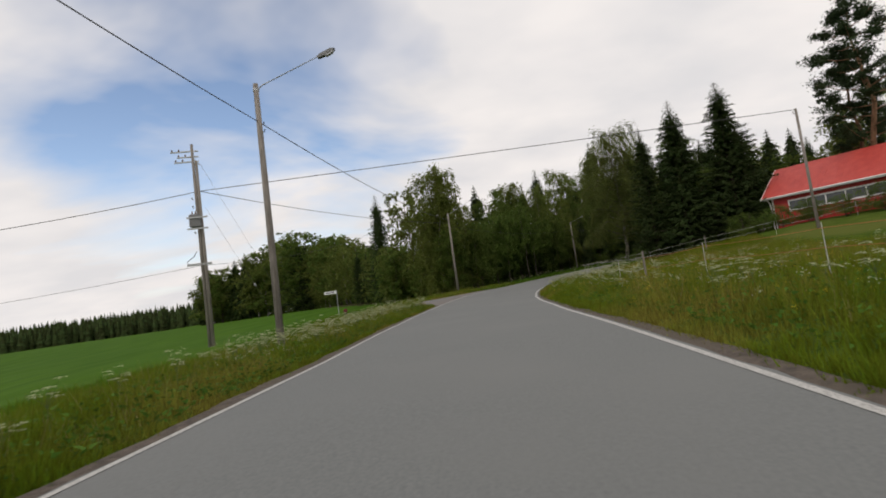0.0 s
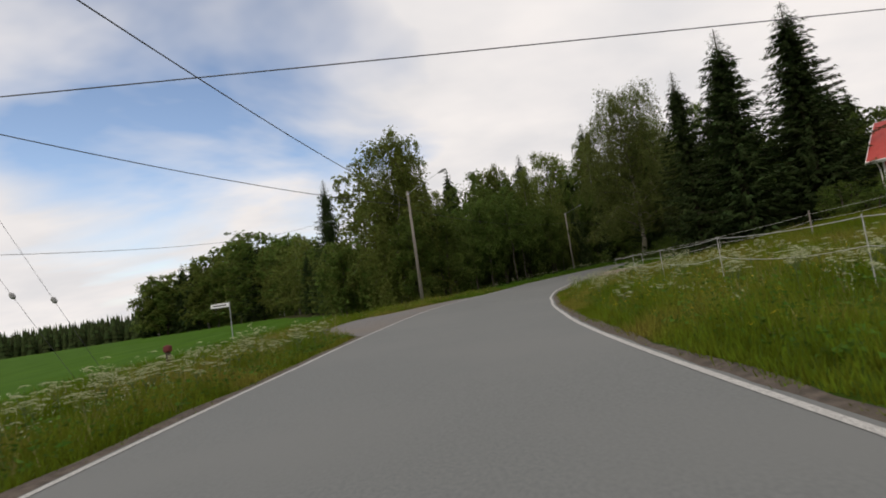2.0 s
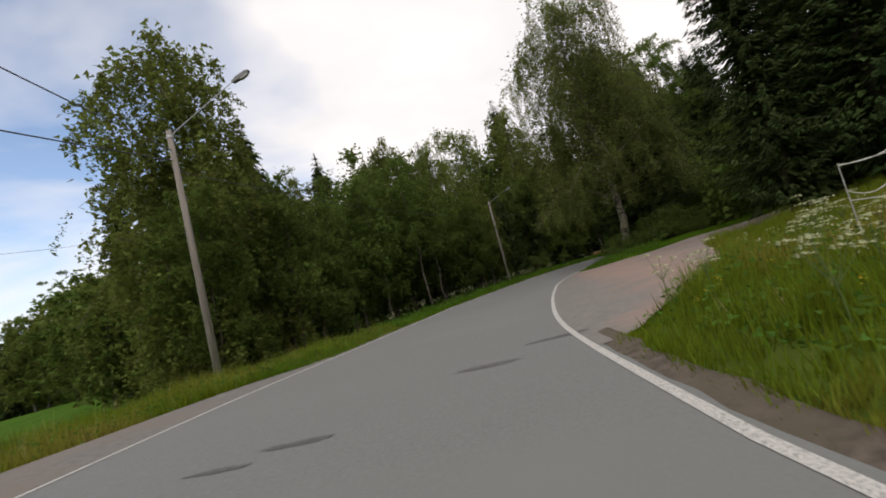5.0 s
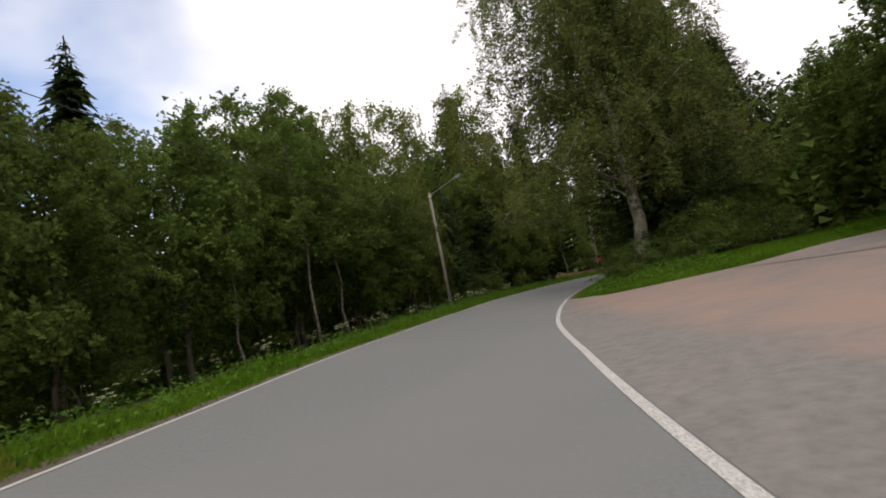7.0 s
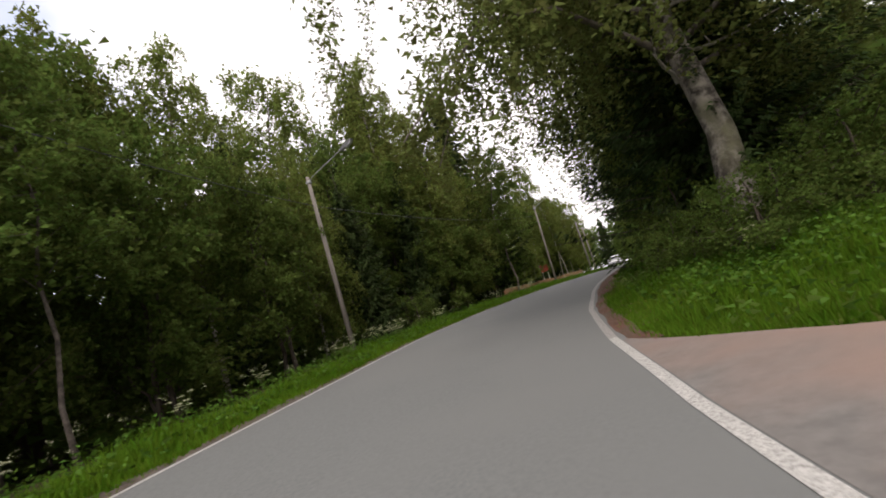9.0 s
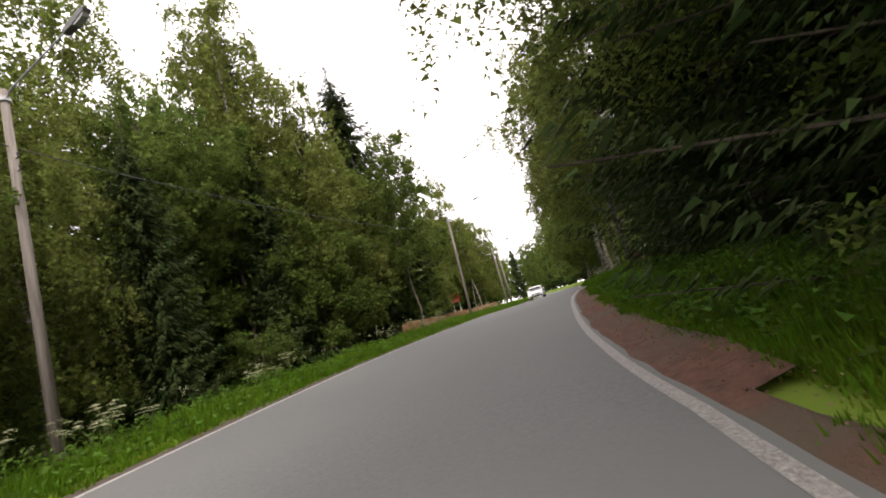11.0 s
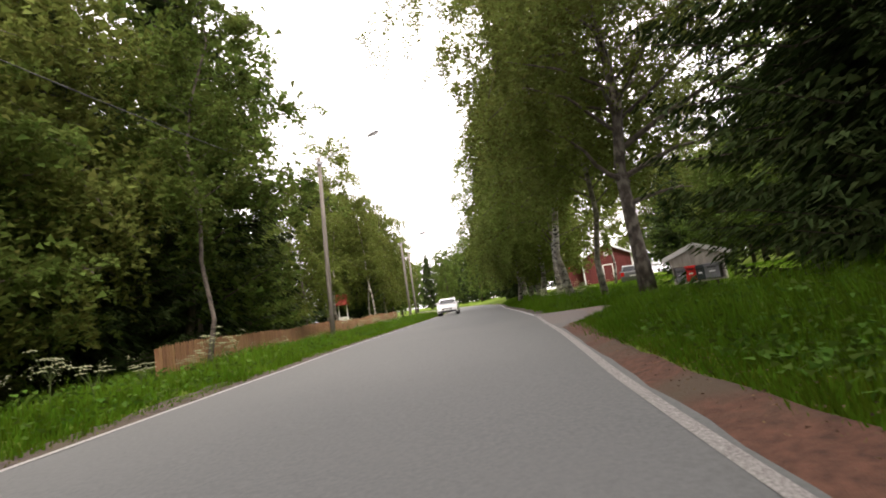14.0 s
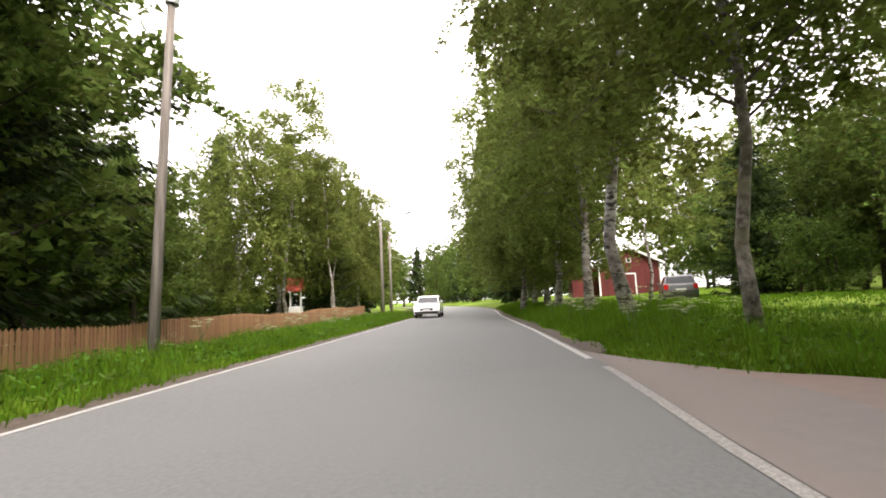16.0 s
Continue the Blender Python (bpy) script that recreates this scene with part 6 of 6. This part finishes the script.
def mailbox(x, y, turn, px, w, hgt, material, label, drop=0.0):
    z = land(x, y)
    root = thing("mailbox", label, "mailbox", "mailboxes in the shelter")
    m = Matrix.Rotation(radians(turn), 4, "Z")
    root.matrix_basis = Matrix.Translation((x, y, z)) @ m @ Matrix.Translation((px * 0.48, -0.06, 0.338 - drop))
    part("body", Geo().box((-w / 2, -0.16, 0), (w / 2, 0.16, hgt * 0.82), cut=0.02), material, root)
    part("lid", Geo().prism([(-0.19, hgt * 0.8), (0.18, hgt * 0.84), (0.18, hgt), (-0.12, hgt * 0.93)], -w / 2 - 0.01, w / 2 + 0.01, Matrix.Rotation(radians(90), 4, "Z") @ Matrix.Diagonal((1, 1, 1, 1))), material, root)
    part("slot", Geo().box((-w * 0.3, -0.166, hgt * 0.66), (w * 0.3, -0.158, hgt * 0.72)), DARK_TRIM, root)
    part("plate", Geo().box((-w * 0.2, -0.166, hgt * 0.4), (w * 0.2, -0.158, hgt * 0.5)), SIGN_WHITE, root, "pale name plate with a plain bar")


SX, SY, ST = 48.15, 83.95, -84
mailbox_shelter(SX, SY, ST)
mailbox(SX, SY, ST, -0.86, 0.23, 0.4, BOX_GREY, "grey plastic mailbox under the shelter", 0.0)
mailbox(SX, SY, ST, -0.36, 0.245, 0.44, BOX_RED, "bright red plastic mailbox under the shelter", 0.0)
mailbox(SX, SY, ST, 0.1, 0.21, 0.4, BOX_DARK, "dark green plastic mailbox under the shelter", 0.0)
mailbox(SX, SY, ST, 0.68, 0.36, 0.42, BOX_GREY, "wide grey plastic mailbox under the shelter", 0.0)


# ---- cars ----
def car(x, y, turn, paint, label, length=4.3):
    """A small family car: nose towards +x."""
    z = land(x, y)
    s, lat = along(x, y)
    if -float(np.interp(s, EDGE_S, EDGE_R)[0]) < lat[0] < float(np.interp(s, EDGE_S, EDGE_L)[0]):
        z = float(road_z(s, lat)[0])
    root = thing("car", label, "car")
    root.matrix_basis = Matrix.Translation((x, y, z)) @ Matrix.Rotation(radians(turn), 4, "Z")
    k = length / 4.3
    side = [(-2.1, .35), (-2.15, .6), (-2.08, .9), (-1.9, 1.0), (1.0, .98), (1.75, .86), (2.08, .7), (2.15, .45), (2.1, .25), (-2.0, .25)]
    hull, n = Geo(), len(side)
    ring = []
    for yy, shrink in ((-0.86, 0.05), (-0.82, 0.0), (0.82, 0.0), (0.86, 0.05)):
        f = 0.93 if abs(yy) > 0.84 else 1.0
        ring.append([(px * k * f, yy, 0.25 + (pz - 0.25) * (1 - shrink) + 0.02 * (f < 1)) for px, pz in side])
    hull.add([p for r in ring for p in r], [tuple(range(n))] + [tuple(3 * n + j for j in range(n))] + [(i * n + j, i * n + (j + 1) % n, (i + 1) * n + (j + 1) % n, (i + 1) * n + j) for i in range(3) for j in range(n)])
    part("body", hull, paint, root, smooth=False)
    roofline = [(-1.95 * k, .97), (-1.72 * k, 1.36), (-1.2 * k, 1.46), (0.0, 1.46), (0.5 * k, 1.36), (1.15 * k, .96)]
    cab = Geo()
    m = len(roofline)
    cab.add([(px, -0.78 + (pz - .96) * 0.24, pz) for px, pz in roofline] + [(px, 0.78 - (pz - .96) * 0.24, pz) for px, pz in roofline],
            [tuple(range(m)), tuple(range(2 * m - 1, m - 1, -1))] + [(j, j + 1, m + j + 1, m + j) for j in range(m - 1)])
    part("cabin", cab, paint, root)
    ws = Geo()
    for (x0, z0), (x1, z1), name in (((1.1 * k, 1.0), (0.52 * k, 1.34), "windscreen"), ((-1.93 * k, 1.02), (-1.75 * k, 1.33), "rear_window")):
        nx = 0.02 if x0 > 0 else -0.02
        g = Geo().add([(x0 + nx, -0.7, z0 + .01), (x0 + nx, 0.7, z0 + .01), (x1 + nx, 0.62, z1 + .01), (x1 + nx, -0.62, z1 + .01), (x0 + nx * .3, -0.7, z0), (x0 + nx * .3, 0.7, z0), (x1 + nx * .3, 0.62, z1), (x1 + nx * .3, -0.62, z1)],
                      [(0, 1, 2, 3), (4, 5, 6, 7), (0, 1, 5, 4), (2, 3, 7, 6), (1, 2, 6, 5), (3, 0, 4, 7)])
        part(name, g, GLASS, root)
    for sgn in (-1, 1):
        for xa, xb, xc, xd in ((-1.62, -0.42, -0.42, -1.5), (-0.34, 0.88, 0.42, -0.34)):
            ya, yb = sgn * 0.775, sgn * 0.70
            g = Geo().add([(xa * k, ya, 1.0), (xb * k, ya, 1.0), (xc * k, yb, 1.33), (xd * k, yb, 1.33)] + [(q * k, yy + sgn * 0.012, zz) for q, yy, zz in ((xa, ya, 1.0), (xb, ya, 1.0), (xc, yb, 1.33), (xd, yb, 1.33))],
                          [(0, 1, 2, 3), (4, 5, 6, 7), (0, 1, 5, 4), (1, 2, 6, 5), (2, 3, 7, 6), (3, 0, 4, 7)])
            part("side_window", g, GLASS, root)
        part("headlight", Geo().prism([(1.78 * k, .66), (2.1 * k, .6), (2.06 * k, .74), (1.8 * k, .84)], sgn * 0.5, sgn * 0.84), HEADLIGHT, root, "clear headlight")
        part("tail_lamp", Geo().box((-2.17 * k, min(sgn * 0.6, sgn * 0.83), .68), (-2.05 * k, max(sgn * 0.6, sgn * 0.83), .95)), TAIL_RED, root, "red tail lamp")
        part("door_mirror", Geo().box((0.62 * k, min(sgn * 0.84, sgn * 1.0), .98), (0.78 * k, max(sgn * 0.84, sgn * 1.0), 1.12), cut=0.02), paint, root)
        for px in (-1.3 * k, 1.35 * k):
            wheel = part("wheel", Geo().tube([(px, sgn * 0.68, .32), (px, sgn * 0.70, .32), (px, sgn * 0.87, .32), (px, sgn * 0.89, .32)], [0.27, 0.32, 0.32, 0.27], 18), RUBBER, root, "black rubber tyre")
            part("rim", Geo().tube([(px, sgn * 0.8, .32), (px, sgn * 0.897, .32)], [0.21, 0.19], 14), RIM, wheel)
    part("grille", Geo().box((2.09 * k, -0.42, .48), (2.165 * k, 0.42, .62), cut=0.01), DARK_TRIM, root)
    part("bumper", Geo().box((2.05 * k, -0.78, .27), (2.17 * k, 0.78, .43), cut=0.03), DARK_TRIM, root)
    part("number_plate", Geo().box((2.166 * k, -0.25, .45), (2.18 * k, 0.25, .55)), SIGN_WHITE, root, "white plate with a plain bar")
    part("number_plate", Geo().box((-2.185 * k, -0.25, .62), (-2.15 * k, 0.25, .72)), SIGN_WHITE, root, "white plate with a plain bar")


cx, cy = (float(c) for c in spot(134.5, 3.3))
car(cx, cy, math.degrees(math.atan2(-0.6, -0.8)), CAR_WHITE, "white compact car standing on the road")
car(71.6, 94.3, 20, CAR_GREY, "silver grey hatchback parked on the lawn", 4.2)


# ---- garden fence and little well house on the left ----
def picket_fence(s0, s1, e):
    root = thing("picket_fence", "brown stained wooden picket fence along the garden", "fence")
    picket = Geo().prism([(-0.045, 0.0), (0.045, 0.0), (0.045, 0.8), (0.0, 0.86), (-0.045, 0.8)], -0.011, 0.011).mesh("picket")
    picket.materials.append(PICKET_WOOD)
    rail = None
    rng = random.Random(4)
    s, k = s0, 0
    last = None
    while s < s1 and k < 290:
        x, y = (float(c) for c in left_out(s, e))
        z = land(x, y)
        x2, y2 = (float(c) for c in left_out(s + 0.2, e))
        yaw = math.atan2(y2 - y, x2 - x)
        ob = new("picket", picket)
        ob.parent = root
        ob.matrix_basis = Matrix.Translation((x, y, z + 0.06 + rng.uniform(-0.015, 0.015))) @ Matrix.Rotation(yaw + rng.uniform(-.04, .04), 4, "Z") @ Matrix.Rotation(rng.uniform(-.015, .015), 4, "Y")
        if k % 18 == 0:
            n = Vector((-math.sin(yaw), math.cos(yaw), 0)) * 0.08
            p = Vector((x, y, z)) + n
            part("post", Geo().box((-0.05, -0.05, -0.3), (0.05, 0.05, 0.86), Matrix.Translation(p) @ Matrix.Rotation(yaw, 4, "Z")), PICKET_WOOD, root)
            if last is not None:
                for h in (0.24, 0.66):
                    part("rail", Geo().tube([last + Vector((0, 0, h)) - n * 0.45, p + Vector((0, 0, h)) - n * 0.45], 0.032, 4), PICKET_WOOD, root)
            last = p
        s += 0.125
        k += 1


picket_fence(102.4, 137, 4.3)


def well_house(x, y):
    z = land(x, y)
    m = Matrix.Translation((x, y, z)) @ Matrix.Rotation(radians(-50), 4, "Z") @ Matrix.Diagonal((0.9, 0.9, 1.42, 1))
    root = thing("well_house", "small white garden well house with a red roof", "well house")
    part("wall", Geo().box((-0.45, -0.45, -0.2), (0.45, 0.45, 0.8), m, cut=0.02), WHITE_TRIM, root)
    for a in (-0.42, 0.42):
        part("post", Geo().box((a - 0.05, -0.05, 0.8), (a + 0.05, 0.05, 1.75), m), WHITE_TRIM, root)
    for sgn in (-1, 1):
        g = Geo()
        pts = [(-0.6, sgn * 0.6, 1.55), (0.6, sgn * 0.6, 1.55), (0.6, 0, 2.2), (-0.6, 0, 2.2)]
        pts = pts + [(a, b, c + 0.06) for a, b, c in pts]
        g.add([m @ Vector(p) for p in pts], [(0, 1, 2, 3), (4, 5, 6, 7), (0, 1, 5, 4), (1, 2, 6, 5), (2, 3, 7, 6), (3, 0, 4, 7)])
        part("roof", g, TILE_RED, root)


well_house(62.0, 117.4)


# ---- undergrowth and far woods ----
def thicket(name, label, count, sampler, size, material, seed):
    rng = np.random.RandomState(seed)
    x, y, z = sampler(rng, count)
    v, f = leaf_cloud(np.stack([x, y, land(x, y) + z], 1), size, size * 0.7, rng)
    tagged(part(name, raw_mesh(name, v, f), material), label, "undergrowth", kind="stuff")


def in_wood(side, s0, s1, e0, e1, top):
    def pick(rng, n):
        s, e = s0 + (s1 - s0) * rng.rand(n), e0 + (e1 - e0) * rng.rand(n)
        x, y = (left_out if side > 0 else right_out)(s, e)
        keep = ~in_field(x, y)
        x, y, n = x[keep], y[keep], int(keep.sum())
        return x, y, top * rng.rand(n)**1.3 * (0.6 + 0.4 * np.sin(x * 0.7) * np.sin(y * 0.6))
    return pick


thicket("undergrowth", "dark leafy undergrowth inside the wood", 30000, in_wood(1, 54, 108, 10, 30, 6.0), 0.45, ALDER_LEAF, 71)
thicket("undergrowth", "deep shaded foliage at the back of the wood", 34000, in_wood(1, 54, 112, 19, 36, 12.0), 0.6, ALDER_LEAF, 77)
thicket("undergrowth", "dark leafy undergrowth inside the wood", 16000, in_wood(-1, 74, 98, 8, 26, 7.0), 0.42, ALDER_LEAF, 72)
thicket("undergrowth", "dark spruce boughs inside the wood", 14000, in_wood(-1, 93, 100.5, 7.5, 13, 12.0), 0.34, SPRUCE_NEEDLE, 76)
thicket("undergrowth", "leafy thicket behind the lawn", 22000, in_wood(-1, 98, 170, 38, 60, 7.0), 0.7, ALDER_LEAF, 73)
thicket("undergrowth", "leafy bushes along the back of the garden", 16000, in_wood(1, 108, 150, 13, 21, 5.0), 0.32, ALDER_LEAF, 79)
thicket("undergrowth", "leafy thicket behind the garden", 26000, in_wood(1, 106, 175, 22, 40, 6.5), 0.6, ALDER_LEAF, 74)


def along_field_edge(rng, n):
    k = rng.rand(n) * (len(bv) - 1)
    x, y = np.interp(k, np.arange(len(bv)), bv[:, 0]), np.interp(k, np.arange(len(bv)), bv[:, 1])
    return x + rng.normal(1.5, 1.6, n), y + rng.normal(1.5, 1.6, n), 5.0 * rng.rand(n)


thicket("undergrowth", "leafy undergrowth along the far field edge", 34000, along_field_edge, 0.5, ALDER_LEAF, 75)


def far_wood():
    """The wood on the horizon beyond the field, as one mass of spruce tops."""
    rng = np.random.RandomState(9)
    vs, fs, k = [], [], 0
    for q in range(1500):
        u = rng.rand()
        gap = 0.3 < (u * 3.1) % 1 < 0.36
        x, y = -330 + 160 * u + rng.normal(0, 7), 330 + 105 * u + rng.normal(0, 12)
        if gap:
            continue
        h, r = rng.uniform(7, 15) + 4 * u, rng.uniform(1.6, 2.8)
        z = land(x, y)
        tiers = 6
        for t in range(tiers):
            zz = z + h * t / tiers
            rr = r * (1 - t / tiers)**0.8 + 0.3
            ring = 7
            a = rng.rand() * 6.28
            pts = [(x + math.cos(a + j * 6.283 / ring) * rr * rng.uniform(.7, 1.2), y + math.sin(a + j * 6.283 / ring) * rr * rng.uniform(.7, 1.2), zz) for j in range(ring)] + [(x, y, zz + h / tiers * 1.9)]
            vs += pts
            fs += [(k + j, k + (j + 1) % ring, k + ring) for j in range(ring)]
            k += ring + 1
    tagged(part("far_wood", raw_mesh("far_wood", vs, fs), SPRUCE_NEEDLE), "dark spruce wood on the horizon beyond the field", "woods", kind="stuff")


far_wood()
